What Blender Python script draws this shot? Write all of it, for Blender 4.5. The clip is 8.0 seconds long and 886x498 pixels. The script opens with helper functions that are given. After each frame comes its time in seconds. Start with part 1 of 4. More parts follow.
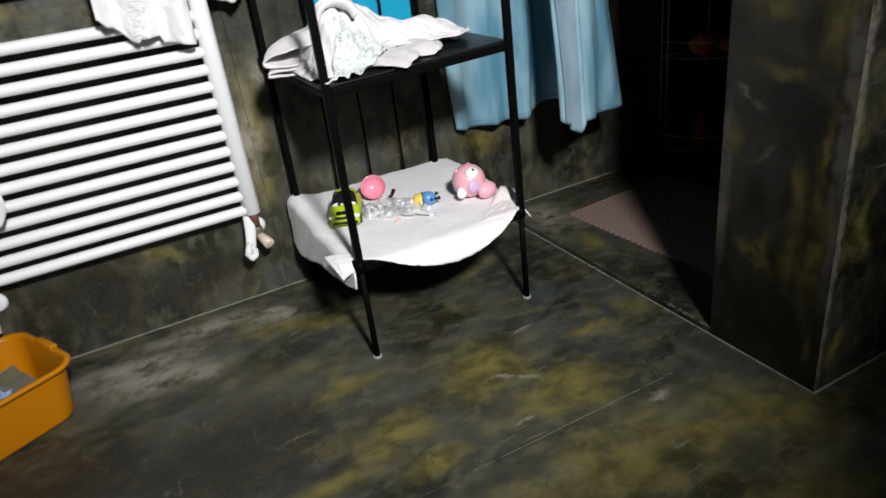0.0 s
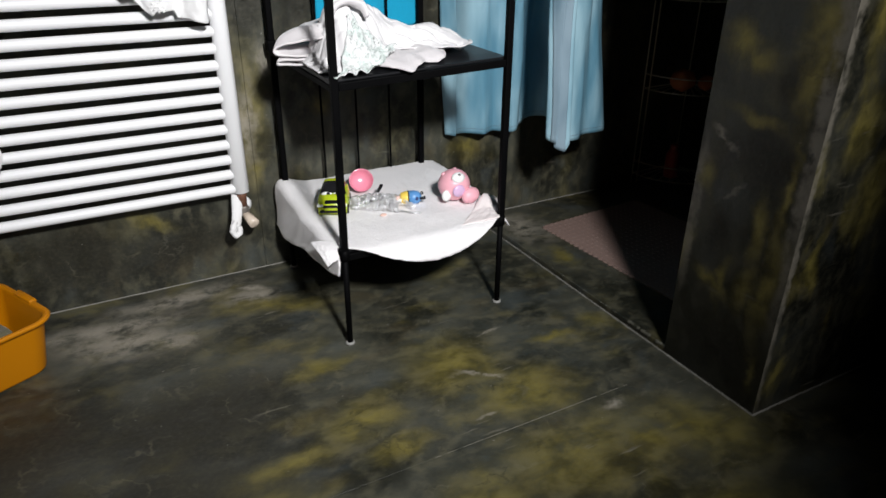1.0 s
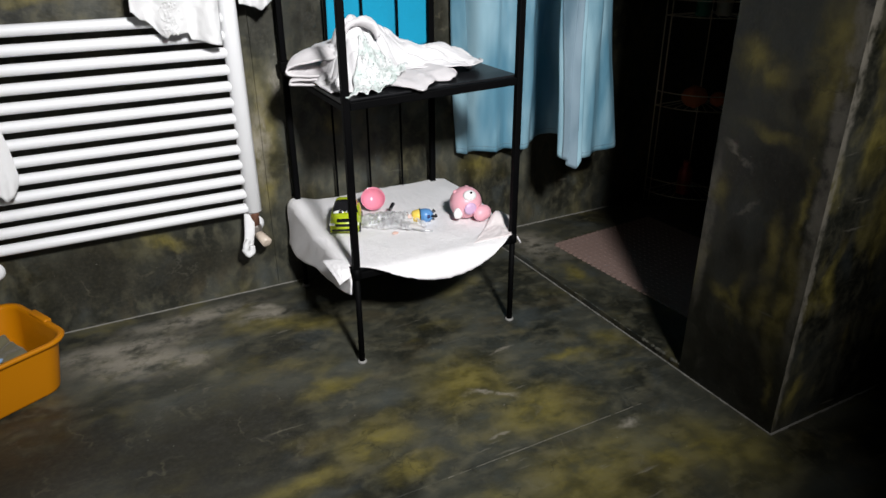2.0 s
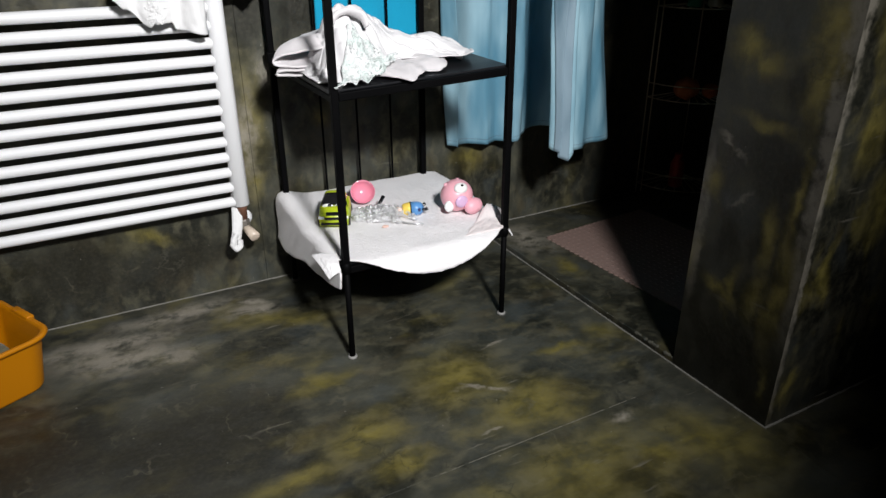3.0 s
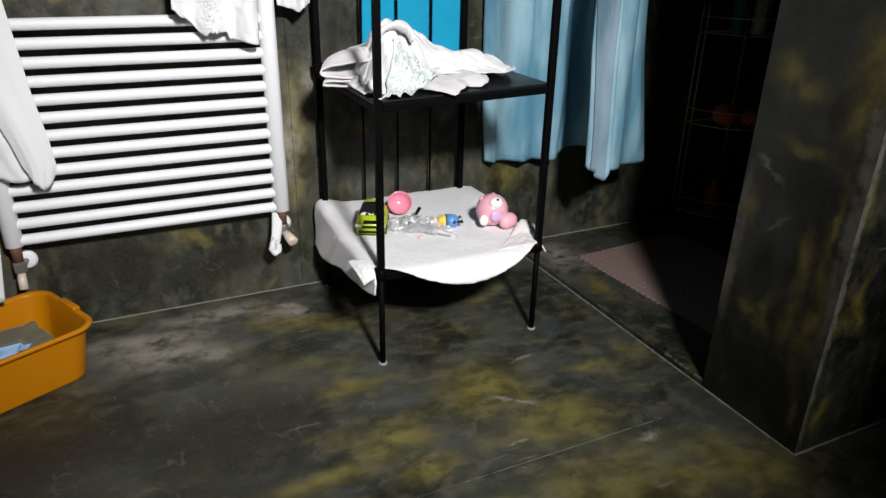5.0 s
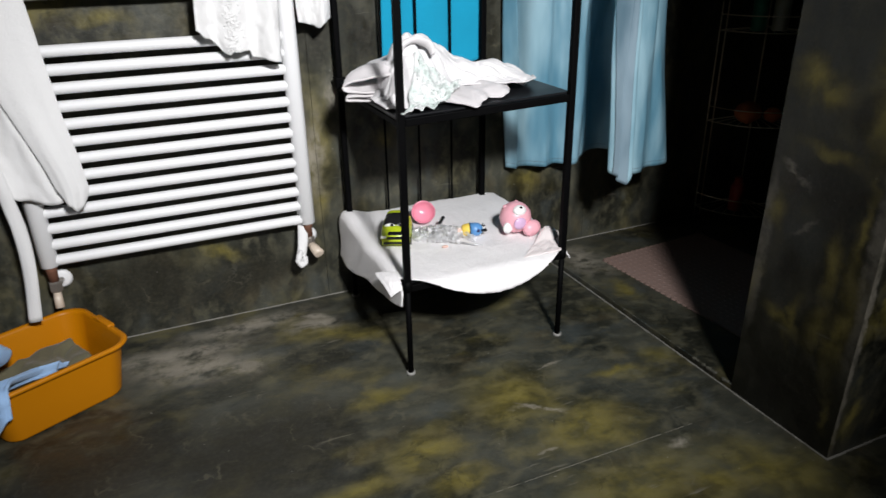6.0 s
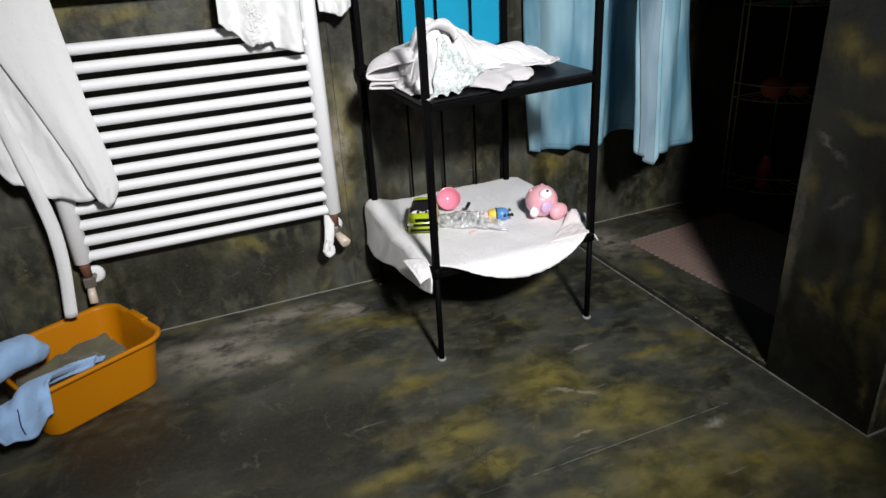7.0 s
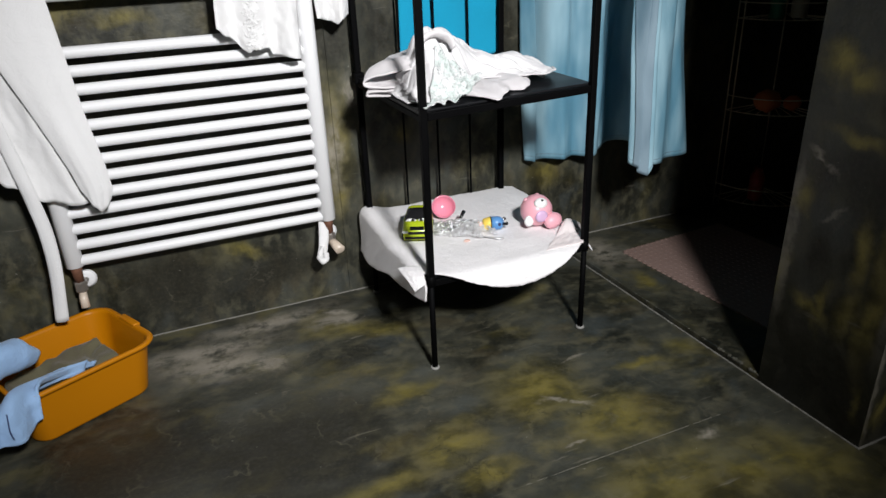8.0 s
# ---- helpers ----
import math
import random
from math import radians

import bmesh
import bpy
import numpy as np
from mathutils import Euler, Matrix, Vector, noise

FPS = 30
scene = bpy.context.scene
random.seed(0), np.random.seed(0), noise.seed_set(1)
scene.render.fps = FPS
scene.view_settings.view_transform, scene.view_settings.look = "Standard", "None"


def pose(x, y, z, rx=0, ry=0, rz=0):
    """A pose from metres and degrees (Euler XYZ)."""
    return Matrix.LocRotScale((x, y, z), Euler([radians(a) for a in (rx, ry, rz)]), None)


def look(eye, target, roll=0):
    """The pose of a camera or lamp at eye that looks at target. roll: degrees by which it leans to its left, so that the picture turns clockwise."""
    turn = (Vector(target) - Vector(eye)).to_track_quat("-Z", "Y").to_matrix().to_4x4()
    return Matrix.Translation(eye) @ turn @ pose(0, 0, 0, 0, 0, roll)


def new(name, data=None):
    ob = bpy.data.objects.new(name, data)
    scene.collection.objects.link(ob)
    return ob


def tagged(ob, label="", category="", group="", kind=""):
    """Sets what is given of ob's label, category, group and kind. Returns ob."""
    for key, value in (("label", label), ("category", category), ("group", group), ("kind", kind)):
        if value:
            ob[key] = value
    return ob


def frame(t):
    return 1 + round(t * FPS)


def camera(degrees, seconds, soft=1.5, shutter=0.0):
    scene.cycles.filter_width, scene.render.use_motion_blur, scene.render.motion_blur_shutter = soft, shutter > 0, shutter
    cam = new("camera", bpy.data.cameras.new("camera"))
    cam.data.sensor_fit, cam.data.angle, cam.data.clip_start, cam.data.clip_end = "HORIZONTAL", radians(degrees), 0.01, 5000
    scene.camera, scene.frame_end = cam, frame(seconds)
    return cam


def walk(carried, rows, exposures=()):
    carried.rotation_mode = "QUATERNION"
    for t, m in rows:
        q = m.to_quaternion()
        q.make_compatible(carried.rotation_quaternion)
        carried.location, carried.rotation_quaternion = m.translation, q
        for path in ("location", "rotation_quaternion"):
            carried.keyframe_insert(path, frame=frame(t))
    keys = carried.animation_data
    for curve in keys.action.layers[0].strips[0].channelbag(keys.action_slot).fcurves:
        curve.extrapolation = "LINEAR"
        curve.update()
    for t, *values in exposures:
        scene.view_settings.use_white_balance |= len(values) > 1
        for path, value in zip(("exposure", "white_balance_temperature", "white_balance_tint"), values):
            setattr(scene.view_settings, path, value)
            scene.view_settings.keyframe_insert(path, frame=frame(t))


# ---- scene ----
cam = camera(65.4, 8.0, shutter=0.5)
PATH = [
    (0, (-1.389, -2.374, 1.235), (-0.638, -0.75, 0.341), -7.5),
    (0.5, (-1.459, -2.401, 1.251), (-0.691, -0.795, 0.341), -3.0),
    (1, (-1.492, -2.427, 1.279), (-0.636, -0.858, 0.381), 0.4),
    (1.5, (-1.498, -2.431, 1.292), (-0.606, -0.829, 0.493), 2.7),
    (2, (-1.489, -2.425, 1.277), (-0.654, -0.819, 0.426), -0.4),
    (2.2, (-1.487, -2.412, 1.281), (-0.621, -0.824, 0.429), 0.9),
    (3.3, (-1.471, -2.402, 1.255), (-0.618, -0.814, 0.388), -0.6),
    (3.5, (-1.468, -2.409, 1.257), (-0.584, -0.822, 0.42), 0.1),
    (4, (-1.476, -2.415, 1.255), (-0.604, -0.797, 0.465), 0.9),
    (4.5, (-1.493, -2.431, 1.248), (-0.664, -0.784, 0.475), 0.9),
    (4.7, (-1.508, -2.436, 1.244), (-0.711, -0.782, 0.448), 1.5),
    (5.8, (-1.508, -2.425, 1.293), (-0.746, -0.775, 0.458), -0.7),
    (6, (-1.522, -2.427, 1.297), (-0.788, -0.758, 0.475), -1.0),
    (6.5, (-1.535, -2.416, 1.296), (-0.833, -0.742, 0.457), -1.2),
    (7, (-1.549, -2.415, 1.29), (-0.871, -0.737, 0.439), -3.3),
    (7.5, (-1.547, -2.411, 1.289), (-0.836, -0.742, 0.447), -2.9),
    (8, (-1.558, -2.41, 1.292), (-0.853, -0.734, 0.46), -2.3),
]
walk(cam, [(t, look(eye, target, roll)) for t, eye, target, roll in PATH])

# ---- light ----
world = bpy.data.worlds.new("world")
scene.world = world
world.use_nodes = True
world.node_tree.nodes["Background"].inputs[0].default_value = (0.5, 0.55, 0.6, 1)
world.node_tree.nodes["Background"].inputs[1].default_value = 0.0006
LAMP = Vector((-1.08, -3.28, 2.36))
lamp_data = bpy.data.lights.new("spot_light", "SPOT")
lamp_data.energy, lamp_data.shadow_soft_size, lamp_data.color = 680, 0.15, (0.985, 0.985, 1.0)
lamp_data.spot_size, lamp_data.spot_blend = radians(62.5), 1.0
lamp_ob = new("spot_light", lamp_data)
lamp_ob.matrix_world = look(LAMP, (-0.88, -0.40, 0.63))
scene.view_settings.exposure = 0.0


# ---- materials ----
class Graph:
    def __init__(self, name):
        self.mat = bpy.data.materials.new(name)
        self.mat.use_nodes = True
        self.n, self.l = self.mat.node_tree.nodes, self.mat.node_tree.links
        self.bsdf = self.n["Principled BSDF"]

    def node(self, kind, **values):
        nd = self.n.new(kind)
        for key, v in values.items():
            if key == "op":
                nd.operation = v
            elif key == "mode":
                nd.vector_type = v
            elif key == "interp":
                nd.interpolation_type = v
        return nd

    def put(self, socket, v):
        if isinstance(v, bpy.types.NodeSocket):
            self.l.new(v, socket)
        elif isinstance(v, (tuple, list)) and len(v) == 3 and socket.type == "RGBA":
            socket.default_value = (*v, 1)
        else:
            socket.default_value = v

    def math(self, op, a, b=0.0, clamp=False):
        nd = self.node("ShaderNodeMath", op=op)
        nd.use_clamp = clamp
        self.put(nd.inputs[0], a), self.put(nd.inputs[1], b)
        return nd.outputs[0]

    def noise(self, vec, scale, detail=4.0, rough=0.55, distort=0.0):
        nd = self.n.new("ShaderNodeTexNoise")
        if vec is not None:
            self.l.new(vec, nd.inputs["Vector"])
        nd.inputs["Scale"].default_value, nd.inputs["Detail"].default_value = scale, detail
        nd.inputs["Roughness"].default_value, nd.inputs["Distortion"].default_value = rough, distort
        return nd.outputs

    def step(self, v, a, b, lo=0.0, hi=1.0):
        nd = self.node("ShaderNodeMapRange", interp="SMOOTHSTEP")
        self.put(nd.inputs[0], v)
        for i, x in enumerate((a, b, lo, hi)):
            nd.inputs[i + 1].default_value = x
        return nd.outputs[0]

    def mix(self, f, a, b):
        nd = self.n.new("ShaderNodeMix")
        nd.data_type = "RGBA"
        self.put(nd.inputs[0], f), self.put(nd.inputs[6], a), self.put(nd.inputs[7], b)
        return nd.outputs[2]

    def vec(self, op, a, b):
        nd = self.node("ShaderNodeVectorMath", op=op)
        self.put(nd.inputs[0], a), self.put(nd.inputs[1], b)
        return nd.outputs["Value"] if op == "LENGTH" else nd.outputs[0]

    def place(self):
        return self.n.new("ShaderNodeNewGeometry").outputs["Position"]

    def bump(self, h, strength, dist=0.01):
        nd = self.n.new("ShaderNodeBump")
        nd.inputs["Strength"].default_value, nd.inputs["Distance"].default_value = strength, dist
        self.l.new(h, nd.inputs["Height"])
        self.l.new(nd.outputs[0], self.bsdf.inputs["Normal"])

    def done(self, color, rough, metal=0.0, spec=0.5):
        self.put(self.bsdf.inputs["Base Color"], color), self.put(self.bsdf.inputs["Roughness"], rough)
        self.bsdf.inputs["Metallic"].default_value = metal
        self.bsdf.inputs["Specular IOR Level"].default_value = spec
        return self.mat


def patches(g, flat, spots, level, soft=-0.1):
    """The strongest of several soft-edged stains: centre u, v, half lengths, turn in degrees."""
    best = None
    for u, v, ru, rv, turn in spots:
        nd = g.n.new("ShaderNodeMapping")
        nd.vector_type = "TEXTURE"
        g.l.new(flat, nd.inputs[0])
        nd.inputs[1].default_value, nd.inputs[2].default_value = (u, v, level), (0, 0, radians(turn))
        nd.inputs[3].default_value = (ru, rv, 1)
        m = g.step(g.vec("LENGTH", nd.outputs[0], (0, 0, 0)), 1.3, soft)
        best = m if best is None else g.math("MAXIMUM", best, m)
    return best


def stone(name, axes, ochre, pale, gain=1.0, rough=0.42, streak=(1.0, 1.15, 1.0), shift=0.0, loose_amount=0.5, bands=(), ochre_gain=1.0, dark_spots=()):
    """Dark green-grey slate with ochre clouds, pale scratches and cloudy grey areas. axes: which coordinates lie in its plane."""
    g = Graph(name)
    p = g.place()
    sep = g.n.new("ShaderNodeSeparateXYZ")
    g.l.new(p, sep.inputs[0])
    com = g.n.new("ShaderNodeCombineXYZ")
    g.l.new(sep.outputs[axes[0]], com.inputs[0]), g.l.new(sep.outputs[axes[1]], com.inputs[1])
    com.inputs[2].default_value = shift
    flat = com.outputs[0]

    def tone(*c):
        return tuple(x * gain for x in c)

    wob = g.vec("SUBTRACT", g.noise(flat, 5.0, 4.0, 0.55)[1], (0.5, 0.5, 0.5))
    wob2 = g.vec("SUBTRACT", g.noise(flat, 24.0, 4.0, 0.65)[1], (0.5, 0.5, 0.5))
    light_warp = g.vec("ADD", flat, g.vec("MULTIPLY", wob2, (0.04, 0.04, 0)))
    warped = g.vec("ADD", light_warp, g.vec("MULTIPLY", wob, (0.15, 0.15, 0)))
    long = g.vec("MULTIPLY", g.vec("ADD", flat, g.vec("MULTIPLY", wob, (0.06, 0.06, 0))), streak)
    cloud = g.noise(long, 3.4, 4.0, 0.5, 0.1)[0]
    blot = g.noise(g.vec("ADD", long, (1.7, 4.1, 0)), 6.5, 6.0, 0.6, 0.15)[0]
    fine = g.noise(long, 15.0, 5.0, 0.55, 0.15)[0]
    col = g.mix(g.step(cloud, 0.36, 0.64), tone(0.0085, 0.0090, 0.0066), tone(0.041, 0.042, 0.033))
    col = g.mix(g.math("MULTIPLY", g.step(blot, 0.60, 0.36), 0.42), col, tone(0.0080, 0.0086, 0.0055))
    col = g.mix(g.math("MULTIPLY", g.step(fine, 0.44, 0.70), 0.44), col, tone(0.082, 0.076, 0.047))
    haze = g.noise(g.vec("ADD", long, (7.1, 3.3, 0)), 5.0, 3.0, 0.5, 0.1)[0]
    col = g.mix(g.math("MULTIPLY", g.step(haze, 0.54, 0.70), 0.45), col, tone(0.040, 0.047, 0.047))
    # ochre and brown clouds
    olive = g.noise(g.vec("ADD", long, (2.3, 9.4, 0)), 4.4, 4.0, 0.55, 0.1)[0]
    brown = g.noise(g.vec("ADD", long, (5.7, 1.4, 0)), 5.0, 4.0, 0.55, 0.1)[0]
    grain = g.math("MULTIPLY", g.step(blot, 0.30, 0.60, 0.55, 1.0), g.step(fine, 0.30, 0.52, 0.62, 1.0))
    loose = g.math("MULTIPLY", g.math("MULTIPLY", g.step(olive, 0.52, 0.70), loose_amount), grain)
    strong = g.math("MULTIPLY", patches(g, warped, ochre, shift), grain)
    och = g.mix(g.step(fine, 0.35, 0.66), tone(*(c * ochre_gain for c in (0.069, 0.058, 0.0140))), tone(*(c * ochre_gain for c in (0.109, 0.091, 0.0240))))
    col = g.mix(g.math("MULTIPLY", g.step(brown, 0.54, 0.70), 0.4), col, tone(0.046, 0.036, 0.018))
    col = g.mix(loose, col, och)
    # darker spots; some put shade or weak light into the slate's colour
    if dark_spots:
        col = g.mix(g.math("MULTIPLY", patches(g, warped, dark_spots, shift, 0.2), g.step(blot, 0.3, 0.6, 0.75, 0.97)), col, tone(0.0098, 0.0092, 0.0056))
    col = g.mix(g.math("MULTIPLY", strong, 1.1, True), col, och)
    # pale worn areas, scratches and specks; bands also paint the partition's lit edges
    pale_noise = g.step(g.noise(long, 13.0, 6.0, 0.66)[0], 0.32, 0.58)
    for spots, where, amount, soft, most in ((pale, warped, 0.8, -0.1, 1.45), (bands, light_warp, 0.7, 0.45, 1.0)):
        if spots:
            col = g.mix(g.math("MULTIPLY", g.math("MULTIPLY", patches(g, where, spots, shift, soft), pale_noise), amount), col, tuple(c * min(most, gain * 1.1) for c in (0.22, 0.20, 0.162)))
    # cleft lines: thin crests of the layers, some pale, some dark
    for at, size, amount, shade in (((3.1, 0.4, 0), 3.2, 0.30, tone(0.095, 0.086, 0.056)), ((8.2, 6.6, 0), 5.5, 0.4, tone(0.006, 0.006, 0.004)), ((1.2, 7.7, 0), 7.0, 0.22, tone(0.085, 0.080, 0.060))):
        layer = g.noise(g.vec("ADD", warped, at), size, 5.0, 0.5)[0]
        crest = g.step(g.math("ABSOLUTE", g.math("SUBTRACT", layer, 0.5)), 0.011, 0.0)
        here = g.step(g.noise(g.vec("ADD", flat, at), 6.0, 2.0)[0], 0.50, 0.64)
        col = g.mix(g.math("MULTIPLY", g.math("MULTIPLY", crest, here), amount), col, shade)
    gate = g.step(g.noise(flat, 4.5, 2.0)[0], 0.52, 0.66)
    for turn, along in ((12, 3.0), (-28, 4.0), (65, 5.0)):
        nd = g.n.new("ShaderNodeMapping")
        g.l.new(g.vec("ADD", flat, g.vec("MULTIPLY", wob2, (0.012, 0.012, 0))), nd.inputs[0])
        nd.inputs[2].default_value, nd.inputs[3].default_value = (0, 0, radians(turn)), (along, 46.0, 1)
        scratch = g.step(g.noise(nd.outputs[0], 1.0, 2.0, 0.5)[0], 0.67, 0.76)
        col = g.mix(g.math("MULTIPLY", g.math("MULTIPLY", scratch, gate), 0.6), col, tuple(c * min(1.0, gain) for c in (0.20, 0.185, 0.15)))
    dust = g.noise(flat, 75.0, 4.0, 0.6)[0]
    col = g.mix(g.math("MULTIPLY", g.step(dust, 0.40, 0.75), 0.14), col, tuple(c * min(1.0, gain) for c in (0.11, 0.100, 0.065)))
    speck = g.step(g.noise(flat, 70.0, 2.0, 0.5)[0], 0.74, 0.80)
    col = g.mix(g.math("MULTIPLY", speck, 0.5), col, tuple(c * min(1.0, gain) for c in (0.3, 0.29, 0.26)))
    g.bump(g.math("ADD", g.math("MULTIPLY", fine, 0.7), g.noise(flat, 60.0, 4.0)[0]), 0.22, 0.004)
    return g.done(col, g.step(fine, 0.3, 0.7, rough - 0.08, rough + 0.16), 0, 0.35)


def plain(name, color, rough=0.5, metal=0.0, vary=0.12, scale=30.0, bump=0.05, spec=0.5, sheen=0.0):
    g = Graph(name)
    p = g.n.new("ShaderNodeTexCoord").outputs["Object"]
    f = g.noise(p, scale, 5.0, 0.6)[0]
    big = g.noise(p, scale * 0.17, 3.0, 0.5)[0]
    low = tuple(c * (1 - vary) for c in color)
    high = tuple(min(1.0, c * (1 + vary)) for c in color)
    col = g.mix(g.math("ADD", g.math("MULTIPLY", f, 0.5), g.math("MULTIPLY", big, 0.5)), low, high)
    if bump:
        g.bump(f, bump, 0.003)
    g.bsdf.inputs["Sheen Weight"].default_value = sheen
    return g.done(col, g.step(big, 0.3, 0.7, max(0.02, rough - 0.06), rough + 0.06), metal, spec)


def cloth(name, color, weave=420.0, depth=0.35, vary=0.05, rough=0.9):
    """Woven or terry cloth: fine pile over slow variation."""
    g = Graph(name)
    p = g.n.new("ShaderNodeTexCoord").outputs["Object"]
    pile = g.noise(p, weave, 3.0, 0.6)[0]
    slow = g.noise(p, 9.0, 4.0, 0.55)[0]
    crease = g.noise(p, 34.0, 4.0, 0.6, 1.2)[0]
    col = g.mix(slow, tuple(c * (1 - vary) for c in color), tuple(min(1, c * (1 + vary)) for c in color))
    g.bump(g.math("ADD", g.math("MULTIPLY", pile, 0.5), g.math("MULTIPLY", crease, 1.4)), depth, 0.004)
    g.bsdf.inputs["Sheen Weight"].default_value = 0.15
    return g.done(col, rough, 0, 0.15)


FLOOR_OCHRE = [
    (-0.62, -0.91, 0.17, 0.20, 20), (-0.50, -1.11, 0.19, 0.13, -15), (-0.97, -1.02, 0.14, 0.10, 10), (-0.99, -0.72, 0.12, 0.04, 10),
    (-0.08, -0.90, 0.06, 0.05, 0), (-0.26, -0.92, 0.10, 0.025, 5), (-0.17, -1.48, 0.15, 0.22, 35), (-1.20, -1.09, 0.16, 0.06, 5),
    (-0.52, -1.39, 0.27, 0.15, 10), (-1.01, -0.30, 0.20, 0.07, -20), (-0.32, -1.45, 0.12, 0.10, 0), (-0.93, -1.17, 0.12, 0.05, 5),
    (-0.30, -1.75, 0.20, 0.15, 0), (-1.35, -1.25, 0.20, 0.12, 0), (-0.82, -1.45, 0.15, 0.12, 30),
]
FLOOR_PALE = [(-1.36, -0.38, 0.09, 0.05, -25), (-1.50, -0.30, 0.26, 0.12, -18), (-1.55, -0.20, 0.3, 0.08, 0), (-0.575, -0.985, 0.09, 0.012, -25), (-1.07, -0.14, 0.10, 0.03, -20), (-1.30, -0.10, 0.30, 0.06, 0), (-1.06, -0.20, 0.13, 0.06, -10),
              (-0.31, -1.28, 0.03, 0.02, 0)]
WALL_OCHRE = [
    (-1.33, 0.27, 0.09, 0.035, -20), (-0.94, 0.66, 0.055, 0.20, 4), (-0.96, 0.42, 0.05, 0.10, 0), (-1.58, 1.09, 0.09, 0.03, 0),
    (-0.07, 0.34, 0.10, 0.08, 0), (-1.75, 1.12, 0.15, 0.05, 10), (-0.965, 0.62, 0.05, 0.16, 0), (-0.70, 0.60, 0.05, 0.05, 0),
]
SIDE_OCHRE = [(-1.455, 0.42, 0.035, 0.24, 0), (-1.45, 0.98, 0.045, 0.22, 0), (-1.33, 0.80, 0.09, 0.025, 10), (-1.46, 0.62, 0.018, 0.20, 0), (-1.20, 0.62, 0.03, 0.05, 0), (-1.47, 0.11, 0.02, 0.07, -10), (-1.43, 1.05, 0.05, 0.10, 0), (-1.31, 0.95, 0.05, 0.05, 0), (-1.25, 0.98, 0.07, 0.05, 10), (-1.18, 0.38, 0.02, 0.09, 0), (-1.39, 0.52, 0.03, 0.10, 0),
              (-1.30, 0.31, 0.08, 0.03, 12), (-1.40, 0.36, 0.03, 0.09, 0), (-1.36, 1.35, 0.12, 0.16, 0), (-1.33, 0.33, 0.02, 0.08, 0)]
FRONT_OCHRE = [(0.09, 1.06, 0.05, 0.12, 0), (0.15, 0.80, 0.07, 0.10, 0), (0.27, 0.62, 0.08, 0.13, 0), (0.10, 0.45, 0.03, 0.10, 0),
               (0.05, 0.11, 0.02, 0.05, 0), (0.42, 0.9, 0.12, 0.12, 0)]
# Dark spots: browner slate, deepened on the left where the lamp's light fades.
M_FLOOR = stone("slate_floor", (0, 1), FLOOR_OCHRE, FLOOR_PALE, 1.5, streak=(0.85, 1.15, 1.0), loose_amount=0.45, dark_spots=[(-1.80, -0.72, 0.36, 0.22, 10), (-1.40, -0.80, 0.34, 0.24, 5), (-2.0, -0.95, 0.3, 0.3, 0), (-1.55, -1.15, 0.40, 0.28, 0), (-1.95, -1.05, 0.50, 0.40, 0)],
                bands=[(-0.575, -0.985, 0.075, 0.0075, -42), (-0.43, -0.80, 0.05, 0.006, 10), (-0.66, -1.16, 0.035, 0.005, 5), (-1.34, -0.36, 0.05, 0.02, -25)])
# Dark spots: beside the rack and low under the radiator.
M_WALL = stone("slate_wall", (0, 2), WALL_OCHRE, [(-0.965, 0.58, 0.05, 0.22, 0), (-0.89, 0.80, 0.04, 0.05, 20)], 1.5, streak=(1.6, 1.0, 1.0), shift=3.0, loose_amount=0.25, ochre_gain=0.95,
               dark_spots=[(-0.93, 1.02, 0.07, 0.14, 0), (-0.74, 0.98, 0.07, 0.14, 0), (-0.25, 0.95, 0.06, 0.30, 0), (-1.25, 0.16, 0.30, 0.10, 5), (-1.60, 0.20, 0.25, 0.16, 0)])
# Low dark spots paint shade onto the partition's foot; gain dims it all.
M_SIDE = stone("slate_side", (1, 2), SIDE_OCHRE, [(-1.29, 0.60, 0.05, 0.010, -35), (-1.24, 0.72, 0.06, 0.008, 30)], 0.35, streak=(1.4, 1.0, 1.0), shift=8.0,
               # bands: edges that catch the light, painted pale
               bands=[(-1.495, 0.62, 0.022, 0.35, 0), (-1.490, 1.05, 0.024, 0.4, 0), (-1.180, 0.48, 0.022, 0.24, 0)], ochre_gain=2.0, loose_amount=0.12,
               dark_spots=[(-1.33, 0.14, 0.20, 0.15, 4), (-1.36, 0.72, 0.10, 0.09, 0), (-1.27, 0.48, 0.04, 0.10, 0), (-1.44, 0.10, 0.09, 0.14, 0), (-1.42, 0.90, 0.05, 0.08, 0)])
# Bands paint the same lit corner onto the front face.
M_FRONT = stone("slate_front", (0, 2), FRONT_OCHRE, [], 0.85, streak=(1.6, 1.0, 1.0), shift=5.0, bands=[(0.006, 0.5, 0.014, 0.6, 0), (0.008, 1.1, 0.018, 0.5, 0)], ochre_gain=1.9)
M_PLATFORM = stone("slate_platform", (0, 1), [(0.1, -0.5, 0.05, 0.1, 0)], [(0.12, -0.2, 0.1, 0.2, 0)], 1.3, shift=6.0)
M_GROUT = plain("grout", (0.23, 0.22, 0.195), 0.9, vary=0.3, scale=60)
M_JOINT = plain("dusty_joint", (0.17, 0.16, 0.13), 0.9, vary=0.5, scale=50)
M_DARKGROUT = plain("dark_grout", (0.16, 0.155, 0.13), 0.9, vary=0.4, scale=40)
M_EDGE = plain("worn_edge", (0.075, 0.072, 0.055), 0.6, vary=0.6, scale=24, bump=0.3)
# Unseen ceiling, darkened to keep bounced light out of the shadows.
M_CEIL = plain("ceiling_paint", (0.06, 0.06, 0.055), 0.9, vary=0.06, scale=6)
M_WHITE = plain("radiator_enamel", (0.80, 0.80, 0.805), 0.45, vary=0.02, scale=20, bump=0.02)
